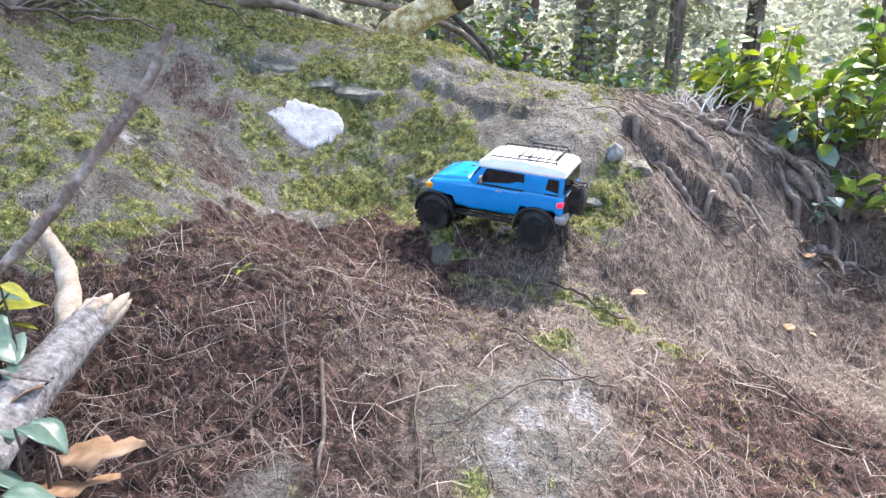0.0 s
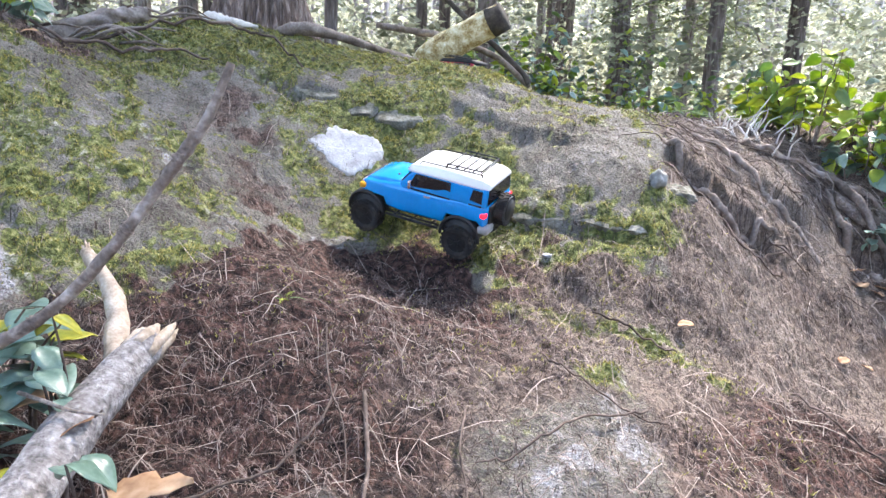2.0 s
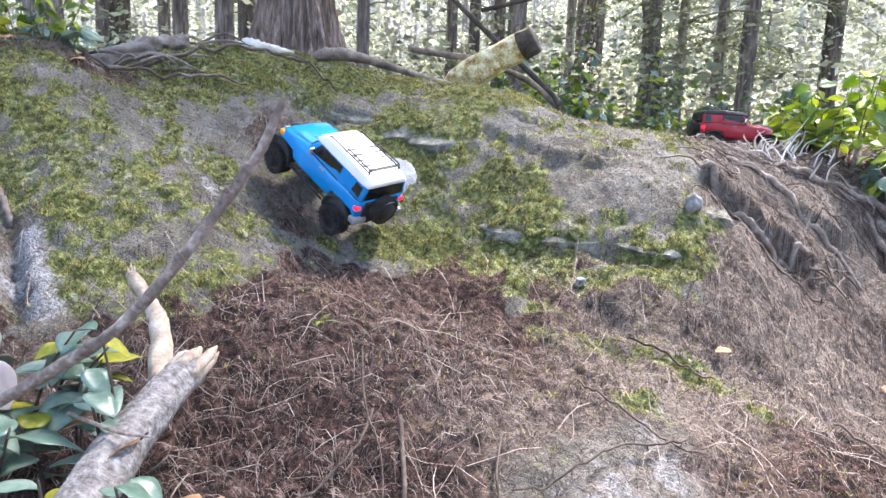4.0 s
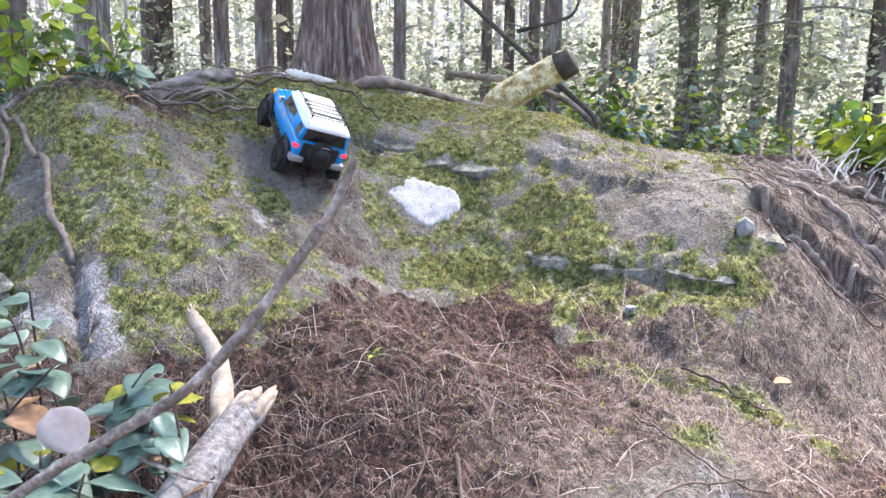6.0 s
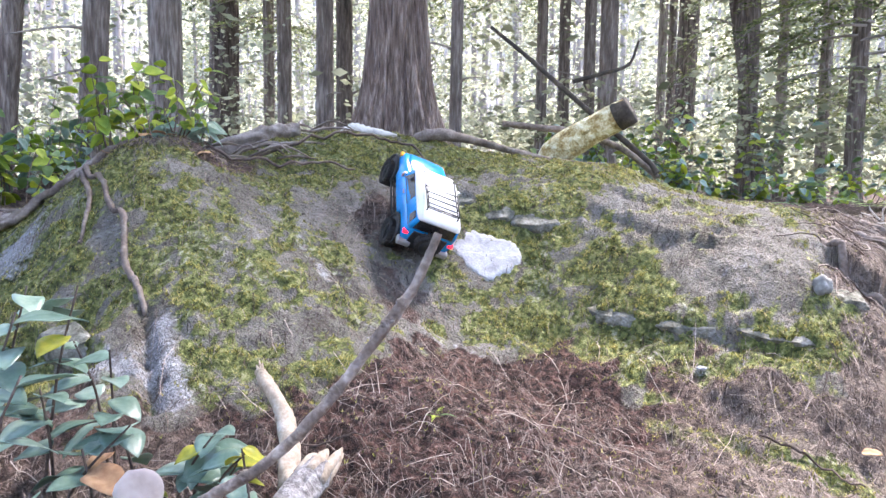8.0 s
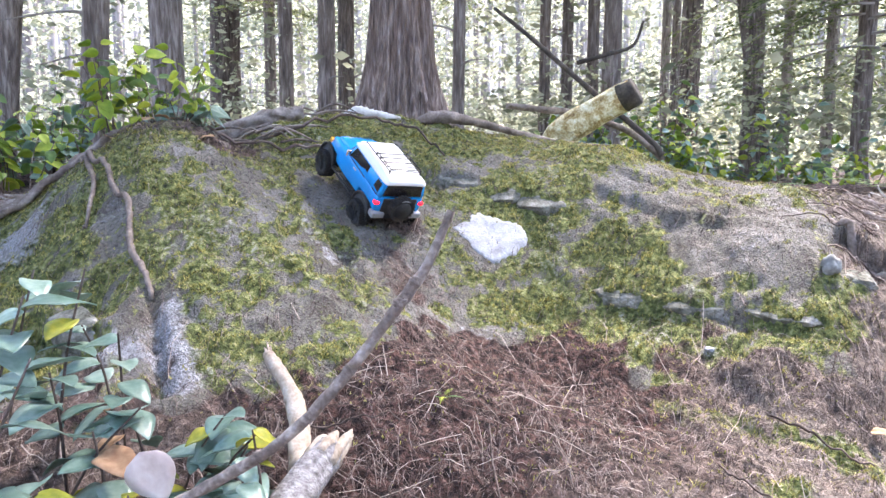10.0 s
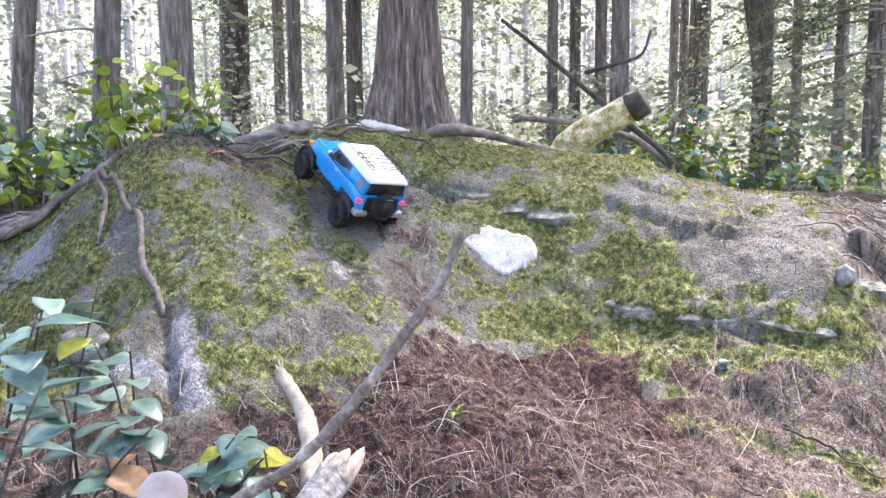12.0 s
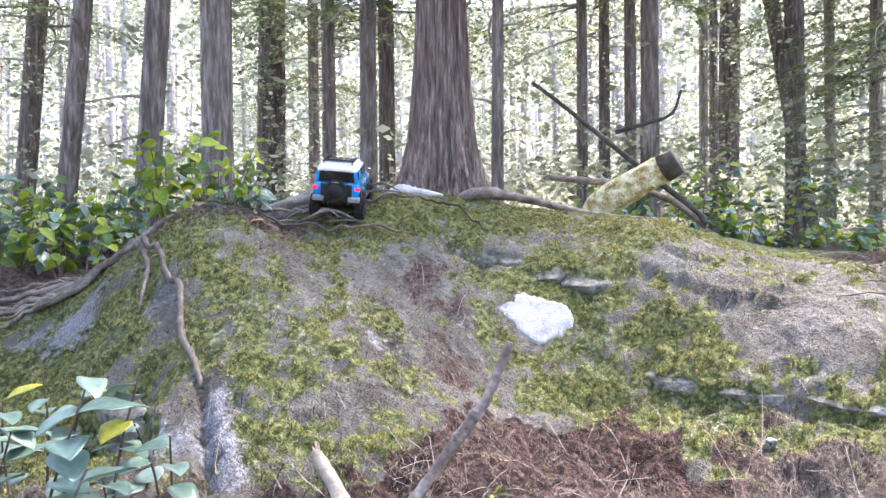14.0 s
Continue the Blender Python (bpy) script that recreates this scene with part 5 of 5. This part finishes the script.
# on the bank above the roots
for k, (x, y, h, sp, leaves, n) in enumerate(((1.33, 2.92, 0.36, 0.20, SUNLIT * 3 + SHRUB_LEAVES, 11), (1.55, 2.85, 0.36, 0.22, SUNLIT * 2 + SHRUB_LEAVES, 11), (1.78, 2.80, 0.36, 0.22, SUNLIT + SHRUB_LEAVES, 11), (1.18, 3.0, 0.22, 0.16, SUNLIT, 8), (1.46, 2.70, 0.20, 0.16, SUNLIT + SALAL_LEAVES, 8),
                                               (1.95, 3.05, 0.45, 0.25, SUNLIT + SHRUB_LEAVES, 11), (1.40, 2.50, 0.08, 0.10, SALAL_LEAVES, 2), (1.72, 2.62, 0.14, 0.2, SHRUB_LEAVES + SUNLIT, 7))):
    build_plant("shrub", "leafy shrub with sunlight put into its leaf colour on top of the bank" if k < 6 else "low dark-leaved shrub on the bank", spot(x, y), n, leaves, 40 + k, height_m=h * 1.15, spread=sp * 1.1, size=1.05, per=9)


def build_dry_tangle():
    """Bleached dry roots bristling on top of the bank."""
    g = random.Random(77)
    s = thing("dry_root_tangle", "bristling tangle of sun-bleached dry roots on the bank", "roots")
    for k in range(34):
        x, y = g.gauss(1.06, 0.07), g.gauss(2.80, 0.06)
        a, ln = g.uniform(0, 6.28), g.uniform(0.06, 0.17)
        q = spot(x, y, -0.005)
        e = q + Vector((ln * 0.7 * math.cos(a), ln * 0.5 * math.sin(a), ln * g.uniform(0.2, 0.9)))
        part("rootlet", tube(bmesh.new(), [q, q.lerp(e, 0.5) + Vector((g.uniform(-0.02, 0.02), 0, 0.015)), e], [0.004, 0.003, 0.0012], 5, 0.2, k, n=9), BLEACHED, s)


build_dry_tangle()
# beyond the crest
for k, (x, y, h, sp) in enumerate(((0.32, 5.35, 0.30, 0.28), (0.62, 5.5, 0.26, 0.3), (0.95, 5.55, 0.22, 0.3), (0.05, 5.8, 0.5, 0.4), (1.4, 5.2, 0.25, 0.3), (0.45, 6.6, 0.9, 0.6), (-0.4, 6.5, 0.5, 0.5), (2.0, 6.0, 0.5, 0.5), (-3.2, 5.4, 0.5, 0.5), (-4.3, 6.2, 0.7, 0.7), (-2.6, 6.3, 0.6, 0.5), (-5.0, 4.4, 0.8, 0.7), (-6.2, 6.5, 1.0, 0.9), (1.3, 7.4, 1.0, 0.8), (3.0, 7.0, 0.8, 0.8))):
    build_plant("shrub", "green shrub with sunlight put into its leaf colour behind the boulder on the forest floor", spot(x, y), 13 if y > 6 else 11, GLOSSY + SUNLIT * 2, 60 + k, height_m=h, spread=sp, size=1.0 if y < 6 else 1.3, per=8)


def build_fern(x, y, fronds, size, seed, label):
    g = random.Random(seed)
    s = thing("fern", label, "fern", "ferns")
    b = spot(x, y)
    for k in range(fronds):
        a = 2 * math.pi * k / fronds + g.uniform(-0.3, 0.3)
        d = Vector((math.cos(a), math.sin(a), 0))
        side = Vector((-d.y, d.x, 0))
        bm = bmesh.new()
        for i in range(14):
            u = 0.12 + 0.88 * i / 14
            p = b + d * size * u + Vector((0, 0, size * (0.55 * u - 0.5 * u * u)))
            for sg in (-1, 1):
                ln, w = size * 0.22 * (1.05 - u), size * 0.035
                q = p + side * sg * ln + d * ln * 0.35 - Vector((0, 0, 0.1 * ln))
                bm.faces.new([bm.verts.new(c) for c in (p - d * w, q, p + d * w)])
        part("frond", bm, BRIGHT_LEAF if g.random() < 0.3 else SHRUB_LEAF, s)
    return s


build_fern(-0.44, 1.395, 5, 0.055, 1, "tiny pale green seedling fern in the litter")
for k, (x, y) in enumerate(((0.8, 4.6), (1.5, 4.4), (2.2, 4.8), (-2.5, 5.0), (-3.6, 4.0))):
    build_fern(x, y, 8, 0.45, 5 + k, "green fern on the forest floor behind the boulder")


# ---- stones ----
def build_pale_slab():
    """The bare white face of rock let into the boulder."""
    corners = [(-0.612, 2.262), (-0.565, 2.335), (-0.535, 2.345), (-0.46, 2.335), (-0.385, 2.325), (-0.355, 2.285), (-0.368, 2.250), (-0.40, 2.222), (-0.455, 2.185), (-0.50, 2.195), (-0.552, 2.222), (-0.59, 2.245)]
    loop = []
    for (x, y), (x2, y2) in zip(corners, corners[1:] + corners[:1]):
        loop += [(x + (x2 - x) * u / 8, y + (y2 - y) * u / 8) for u in range(8)]
    cx, cy = -0.475, 2.265
    bm = bmesh.new()
    rings = []
    for f, lift in ((1.03, -0.02), (1.0, 0.003), (0.95, 0.0065), (0.8, 0.007), (0.6, 0.007), (0.4, 0.007), (0.2, 0.007)):
        ring = []
        for k, (x, y) in enumerate(loop):
            jag = 1 + 0.09 * noise.noise(Vector((x * 55, y * 55, 3))) + 0.07 * noise.noise(Vector((x * 160, y * 160, 5)))
            px, py = cx + (x - cx) * f * jag, cy + (y - cy) * f * jag
            z = float(land(px, py)) + lift + 0.005 * noise.noise(Vector((px * 22, py * 22, 0))) + 0.0012 * noise.noise(Vector((px * 90, py * 90, 0)))
            ring.append(bm.verts.new((px, py, z)))
        rings.append(ring)
    for a, b in zip(rings, rings[1:]):
        for k in range(len(a)):
            bm.faces.new((a[k], a[(k + 1) % len(a)], b[(k + 1) % len(a)], b[k]))
    bm.faces.new(rings[-1])
    part("face", bm, PALE_STONE, thing("pale_rock", "white bare rock face let into the mossy boulder", "rock"))


def build_stone(x, y, size, mat, label, seed, rz=0, lift=None):
    bm = bmesh.new()
    bmesh.ops.create_icosphere(bm, subdivisions=3, radius=1)
    for v in bm.verts:
        d = 1 + 0.35 * noise.noise(v.co * 1.3 + Vector((seed, 0, 0))) + 0.10 * noise.noise(v.co * 5)
        v.co = Vector((v.co.x * size[0], v.co.y * size[1], v.co.z * size[2])) * d
    s = thing("stone", label, "stone", "stones", m=Matrix.Translation(spot(x, y, size[2] * 0.35) if lift is None else Vector((x, y, float(land(x, y)) + lift))) @ pose(0, 0, 0, 0, 0, rz))
    part("rock", bm, mat, s)


ROCK = material("outcrop_rock", [(0.030, 0.029, 0.020), (0.095, 0.092, 0.070), (0.20, 0.192, 0.165), (0.34, 0.33, 0.31)], 24, 0.95, 1.0, 150, bump_dist=0.008)


def build_outcrop(x, y, size, seed, rz=0, tip=0.0, sink=0.72):
    """An angular block of the boulder, most of it buried: a rounded lump cut by flat breaks."""
    g = random.Random(seed)
    bm = bmesh.new()
    bmesh.ops.create_icosphere(bm, subdivisions=5, radius=1)
    cuts = [(Vector((g.gauss(0, 1), g.gauss(0, 1), g.gauss(0, 0.7))).normalized(), g.uniform(0.55, 0.85)) for _ in range(13)] + [(Vector((0.05, -0.12, 1)).normalized(), 0.62), (Vector((0, -1, -0.1)).normalized(), 0.66)]
    for v in bm.verts:
        p = v.co.copy()
        for d, k in cuts:
            over = p.dot(d) - k
            if over > 0:
                p -= d * over * 0.9
        p *= 1 + 0.10 * noise.noise(p * 2.2 + Vector((seed, 0, 0))) + 0.05 * noise.noise(p * 7) + 0.02 * noise.noise(p * 19)
        v.co = Vector((p.x * size[0], p.y * size[1], p.z * size[2]))
    s = thing("rock_ledge", "angular grey ledge of rock standing out of the mossy boulder", "rock", "ledges of the boulder", m=Matrix.Translation((x, y, float(land(x, y)) - size[2] * sink)) @ pose(0, 0, 0, tip, 0, rz))
    part("rock", bm, ROCK, s)


for row in ((-0.655, 2.545, (0.10, 0.09, 0.075), 3, 6, 24), (-0.46, 2.485, (0.10, 0.09, 0.075), 5, -4, 26), (-0.345, 2.455, (0.13, 0.09, 0.07), 8, -24, 26), (-0.06, 2.10, (0.13, 0.06, 0.042), 11, -18, 26),
            (0.17, 2.03, (0.15, 0.06, 0.042), 14, -10, 26), (0.40, 1.985, (0.14, 0.06, 0.042), 15, -12, 24), (0.60, 2.13, (0.08, 0.07, 0.07), 19, 30, 12),
            (-1.45, 1.46, (0.17, 0.08, 0.065), 23, -24, 24), (-1.22, 1.30, (0.08, 0.06, 0.042), 25, -30, 20)):
    build_outcrop(*row)
build_pale_slab()
build_stone(0.525, 2.085, (0.027, 0.025, 0.03), GREY_STONE, "small pointed grey stone set in the boulder's side", 1)
SOIL = material("dark_soil", [(0.05, 0.037, 0.03), (0.13, 0.10, 0.085), (0.26, 0.215, 0.19)], 30, 0.95, 1.0, 120, bump_dist=0.01)


def build_lip(ax, ay, bx, by, reach, seed):
    """A ragged overhang of soil and roots above a hollow of the bank."""
    bm = bmesh.new()
    n, rows = 44, []
    for i in range(n + 1):
        u = i / n
        x, y = ax + (bx - ax) * u, ay + (by - ay) * u
        out = reach * (0.35 + 0.65 * math.sin(math.pi * u)) * (1 + 0.7 * noise.noise(Vector((u * 7, seed, 0))) + 0.35 * noise.noise(Vector((u * 23, seed, 1))))
        row = []
        for s, dz in ((-0.7, 0.004), (-0.3, 0.010), (0.2, 0.008), (0.7, 0.002), (1.0, -0.010), (0.75, -0.022), (0.2, -0.035), (-0.7, -0.05)):
            px, py = x - out * 0.35 * s, y - out * s
            row.append(bm.verts.new((px, py, float(land(px, py)) + dz + 0.010 * noise.noise(Vector((px * 45, py * 45, dz * 90))))))
        rows.append(row)
    for a, b in zip(rows, rows[1:]):
        for k in range(8):
            bm.faces.new((a[k], a[(k + 1) % 8], b[(k + 1) % 8], b[k]))
    bm.faces.new(rows[0])
    bm.faces.new(rows[-1][::-1])
    part("crust", bm, SOIL, thing("soil_overhang", "ragged crust of dark rooty soil: overhang of the bank, duff heap of the mound", "soil", "overhangs of the bank"))


# the first crust is added as the dark duff heap under the mound's shrub
build_lip(-1.86, 2.08, -1.44, 2.20, 0.05, 3)
build_lip(1.32, 2.58, 1.72, 2.60, 0.07, 2)
build_stone(0.178, 1.868, (0.013, 0.010, 0.006), PALE_STONE, "small white stone on the litter", 4)

# ---- sticks lying about ----
for k, (xy, r, lift) in enumerate((
        ([(-0.212, 1.112), (-0.195, 1.03), (-0.178, 0.955), (-0.172, 0.90), (-0.168, 0.845)], 0.0042, [0.008]),
        ([(-0.03, 1.10), (-0.035, 0.99), (-0.02, 0.90), (-0.02, 0.80)], 0.0022, [0.02, 0.012]),
        ([(0.33, 1.25), (0.20, 1.16), (0.08, 1.03), (-0.01, 0.97)], 0.0022, [0.02, 0.03, 0.01]),
        ([(0.13, 1.38), (0.16, 1.32), (0.24, 1.26), (0.36, 1.22)], 0.0022, [0.02, 0.02, 0.01]),
        ([(-0.26, 1.10), (-0.27, 1.0), (-0.33, 0.88), (-0.43, 0.80), (-0.5, 0.76)], 0.0024, [0.02, 0.025, 0.01]),
        ([(-0.32, 1.28), (-0.28, 1.12), (-0.22, 0.98), (-0.20, 0.88)], 0.0018, [0.03, 0.02]),
        ([(0.28, 1.66), (0.38, 1.61), (0.47, 1.55)], 0.003, [0.01]),
        ([(0.75, 1.55), (0.86, 1.40), (0.93, 1.25)], 0.003, [0.02, 0.015]),
        ([(0.80, 1.35), (0.84, 1.22), (0.80, 1.08), (0.74, 1.04)], 0.0016, [0.03, 0.03, 0.01]),
        ([(0.50, 1.90), (0.52, 1.86), (0.50, 1.80)], 0.0012, [0.04, 0.03, 0.0]),
        ([(0.72, 2.16), (0.80, 2.10), (0.95, 2.12)], 0.004, [0.01]),
        ([(-0.75, 1.13), (-0.62, 1.22), (-0.5, 1.26)], 0.002, [0.02, 0.02]),
        ([(-1.55, 2.24), (-1.35, 2.38), (-1.2, 2.46), (-1.05, 2.5)], 0.006, [0.02, 0.03, 0.02]),
        ([(-1.45, 2.45), (-1.15, 2.75), (-0.95, 2.85), (-0.75, 2.72)], 0.006, [0.03, 0.06, 0.05, 0.0]))):
    build_ground_line("stick", "thin dry stick lying on the ground", "stick", xy, [r, r * 1.1, r * 0.9, r * 0.6], TWIG, lift, 6, 0.15, 24, 70 + k, "twig", "dry sticks")


def scatter(n, box_, test, seed):
    g = np.random.default_rng(seed)
    x, y = g.uniform(box_[0], box_[1], n), g.uniform(box_[2], box_[3], n)
    keep = test(x, y, g)
    return x[keep], y[keep], g


def build_litter():
    """Dry needles and bits of twig, far too many to count."""
    def where(x, y, g):
        lit, mos, pal = zones(x, y)
        dense = 0.28 + 0.62 * (fbm(x, y, 9, 80) > 0.45)
        return g.uniform(0, 1, len(x)) < lit * dense * np.where(y > 3.0, 0.35, 1.0) + (0.16 if len(x) > 9000 else 0.04)
    for name, label, n, ln, wd, arch, seed in (("needle_litter", "brown dry conifer needles covering the ground", 280000, (0.010, 0.036), (0.00025, 0.00065), 0.004, 1), ("twig_litter", "fine dry twigs strewn over the needles", 5200, (0.05, 0.17), (0.0004, 0.0010), 0.014, 2)):
        x, y, g = scatter(n, (-1.3 if seed == 2 else -2.0, 1.75, 0.45, 3.3 if seed == 1 else 2.6), where, seed)
        k = len(x)
        a, half = g.uniform(0, 2 * math.pi, k), 0.5 * g.uniform(ln[0], ln[1], k)
        w = g.uniform(wd[0], wd[1], k)
        bend = g.normal(0, 0.13, k)
        dx, dy = np.cos(a), np.sin(a)
        lift = np.abs(g.normal(0, arch, k)) + 0.003
        rows, tilt = [], g.normal(0, arch * 0.7, k)
        for s in (-1, -0.33, 0.33, 1):
            px, py = x + dx * half * s - dy * half * bend * s * s, y + dy * half * s + dx * half * bend * s * s
            pz = height(px, py) + lift * (1 - 0.7 * s * s) + s * tilt
            rows.append((np.stack([px - dy * w, py + dx * w, pz], 1), np.stack([px + dy * w, py - dx * w, pz + w * 0.6], 1)))
        v = np.stack([q for r in rows for q in r], 1).reshape(-1, 3)
        base = np.arange(k)[:, None] * 8
        f = np.concatenate([base + np.array([[j, j + 1, j + 3, j + 2]]) for j in (0, 2, 4)])
        me = arrays_mesh(name, v, f, LITTER if seed == 1 else TWIG)
        if seed == 1:
            me.materials.append(LITTER_RED)
            dark = (rot(x, y) + g.normal(0, 0.35, k) > 0.35).astype(np.int32)
            me.polygons.foreach_set("material_index", np.tile(dark, 3))
        tagged(new(name, me), label, "litter", kind="stuff")


def build_moss():
    """Short moss tufts over the boulder."""
    def where(x, y, g):
        lit, mos, pal = zones(x, y)
        return g.uniform(0, 1, len(x)) < np.clip((mos - 0.25) * 1.3, 0, 1) * (0.12 + 0.9 * (fbm(x, y, 38, 66) > 0.45)) * (1 - lit * 0.9) * (1 - 0.9 * np.clip(pal, 0, 1)) * (1 - ((np.abs(x + 0.46) < 0.11) & (np.abs(y - 2.26) < 0.06)))
    x, y, g = scatter(270000, (-2.4, 0.75, 1.1, 3.6), where, 9)
    k = len(x)
    z = height(x, y)
    c = np.stack([x, y, z - 0.002], 1)
    out = []
    for b in range(3):
        a = g.uniform(0, 2 * math.pi, k)
        h = g.uniform(0.004, 0.011, k)
        d = np.stack([np.cos(a), np.sin(a), np.zeros(k)], 1)
        s = np.stack([-d[:, 1], d[:, 0], np.zeros(k)], 1)
        w = g.uniform(0.0010, 0.0020, k)[:, None]
        tip = c + d * (h * g.uniform(0.4, 1.3, k))[:, None] + np.array([0, 0, 1.0]) * h[:, None]
        out += [c - s * w, c + s * w, tip]
    v = np.stack(out, 1).reshape(-1, 3)
    tagged(new("moss", arrays_mesh("moss", v, np.arange(len(v)).reshape(-1, 3), MOSS)), "olive and yellow-green moss tufts on the boulder", "moss", kind="stuff")


build_litter()
build_moss()


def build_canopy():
    """Unseen tree branches added overhead, above the view, to shade and dapple the ground."""
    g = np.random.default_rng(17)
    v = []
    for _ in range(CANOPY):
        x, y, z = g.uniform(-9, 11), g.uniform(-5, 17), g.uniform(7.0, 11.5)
        if _ > CANOPY - 6:            # unseen clumps added to shade the near ground
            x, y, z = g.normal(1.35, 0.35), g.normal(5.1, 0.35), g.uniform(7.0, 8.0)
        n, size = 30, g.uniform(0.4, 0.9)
        if math.hypot(x - 1.35 - 0.341 * (z - 0.8), y - 2.95 - 0.642 * (z - 0.8)) < 2.0:      # clumps left out so that sun falls on the bank
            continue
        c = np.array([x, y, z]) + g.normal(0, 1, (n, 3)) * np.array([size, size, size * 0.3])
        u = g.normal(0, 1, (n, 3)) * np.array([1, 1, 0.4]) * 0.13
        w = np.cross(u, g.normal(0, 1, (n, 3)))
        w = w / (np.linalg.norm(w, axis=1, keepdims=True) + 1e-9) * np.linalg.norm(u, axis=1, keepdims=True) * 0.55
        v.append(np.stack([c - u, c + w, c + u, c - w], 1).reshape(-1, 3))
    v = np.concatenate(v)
    tagged(new("tree_canopy", arrays_mesh("tree_canopy", v, np.arange(len(v)).reshape(-1, 4), NEEDLES)), "unseen green conifer branches added overhead to shade the ground", "foliage", kind="stuff")


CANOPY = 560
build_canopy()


def build_bank_rootlets():
    """Hair-fine roots hanging from the washed-out bank."""
    g = np.random.default_rng(31)
    bm = bmesh.new()
    for _ in range(260):
        x, y = g.uniform(0.6, 1.85), g.uniform(2.2, 2.85)
        a, ln = g.uniform(-2.9, 0.2), g.uniform(0.05, 0.20)
        pts = []
        for s in np.linspace(0, 1, 7):
            px, py = x + math.cos(a) * ln * s + 0.02 * math.sin(7 * s + x * 30), y + math.sin(a) * ln * s * 0.7
            pts.append((px, py, float(height(px, py)) + 0.02 * math.sin(s * 3) + 0.004))
        r = g.uniform(0.001, 0.0028)
        tube(bm, pts, [r, r, r * 0.5], 4, cap=False)
    tagged(part("bank_rootlets", bm, TWIG), "fine dry rootlets hanging over the washed-out bank", "roots", kind="stuff")


build_bank_rootlets()


# ---- what moves ----
# seconds, place of the car's middle on the ground, and its turn in degrees
BLUE = [
    (0.0, 0.148, 1.895, 0.413, -13.0, -3.1, 155.5), (0.5, 0.122, 1.903, 0.416, -13.3, -3.5, 156.4), (1.0, 0.034, 1.918, 0.430, -14.0, -4.1, 156.4),
    (1.5, -0.056, 1.920, 0.446, -15.0, -6.4, 155.5), (2.0, -0.175, 1.950, 0.463, -15.5, -8.8, 157.5), (2.5, -0.391, 2.045, 0.485, -11.5, -20.8, 162.5),
    (3.0, -0.519, 2.024, 0.552, -10.9, -29.0, 149.8), (5.5, -0.840, 2.228, 0.712, -0.9, -34.6, 145.2), (6.0, -0.976, 2.321, 0.832, 14.0, -31.0, 123.1),
    (6.5, -1.003, 2.436, 0.888, -0.7, -37.1, 147.4), (7.0, -1.051, 2.415, 0.884, 0.1, -40.0, 137.2), (7.5, -0.961, 2.343, 0.820, 17.0, -36.6, 112.9),
    (8.0, -0.785, 2.330, 0.785, 26.6, -43.7, 108.6), (10.5, -0.978, 2.209, 0.795, 0.9, -32.7, 140.0), (11.0, -0.894, 2.093, 0.719, 5.8, -31.9, 134.0),
    (11.5, -0.934, 2.183, 0.740, 9.5, -31.2, 128.2), (12.0, -1.064, 2.249, 0.835, 3.9, -32.9, 142.2), (12.5, -1.209, 2.195, 0.887, 2.9, -30.7, 142.2),
    (13.0, -1.332, 2.230, 0.947, 10.0, -20.7, 128.6), (13.3, -1.380, 2.45, 1.01, 6.0, -9.0, 116.0), (13.5, -1.390, 2.570, 1.030, 4.0, -6.0, 106.8),
    (13.7, -1.40, 2.66, 1.055, 4.5, -11.0, 106.6), (14.0, -1.398, 2.690, 1.069, 5.0, -15.5, 106.5),
]
RED = [
    (0.0, -1.30, 5.30, 1.03, 0, 0, -18), (1.2, -0.75, 4.70, 0.98, 0, 2, -30), (2.2, 0.06, 3.95, 0.855, 0, 4, -28), (2.6, 0.28, 3.82, 0.83, 0, 4, -20), (2.8, 0.39, 3.77, 0.815, 0, 4, -12),
    (3.0, 0.49, 3.75, 0.80, 0, 5, -8), (3.2, 0.62, 3.75, 0.775, 0, 4, -4), (4.2, 1.35, 3.90, 0.74, 0, 1, 8), (5.2, 2.30, 4.10, 0.80, 0, -3, 10), (8.0, 4.6, 4.6, 0.86, 0, 0, 12), (14.0, 6.5, 5.0, 0.90, 0, 0, 12),
]


def spin_rows(track, x, y):
    """The wheel's turn about its axle, by the way that the car has gone, in steps of under a quarter turn."""
    rows, turn, last = [], 0.0, None
    times = np.arange(0, 14.001, 0.05)
    line = np.array([[np.interp(t, [r[0] for r in track], [r[k] for r in track]) for k in (1, 2, 3, 6)] for t in times])
    for t, p in zip(times, line):
        if last is not None:
            step = p[:3] - last[:3]
            ahead = step[0] * math.cos(radians(p[3])) + step[1] * math.sin(radians(p[3]))
            turn += math.degrees(math.copysign(np.linalg.norm(step), ahead) / 0.048)
        last = p
        if abs(t * 10 - round(t * 10)) < 0.01:
            rows.append((round(float(t), 1), pose(x, y, 0.050, 0, turn % 360, 0)))
    return rows


def motions():
    walk(blue_car, [(t, pose(*p)) for t, *p in BLUE])
    walk(red_car, [(t, pose(*p)) for t, *p in RED])
    for track, wheels in ((BLUE, blue_wheels), (RED, red_wheels)):
        for w, (x, y) in zip(wheels, AXLES):
            walk(w, spin_rows(track, x, y))


motions()
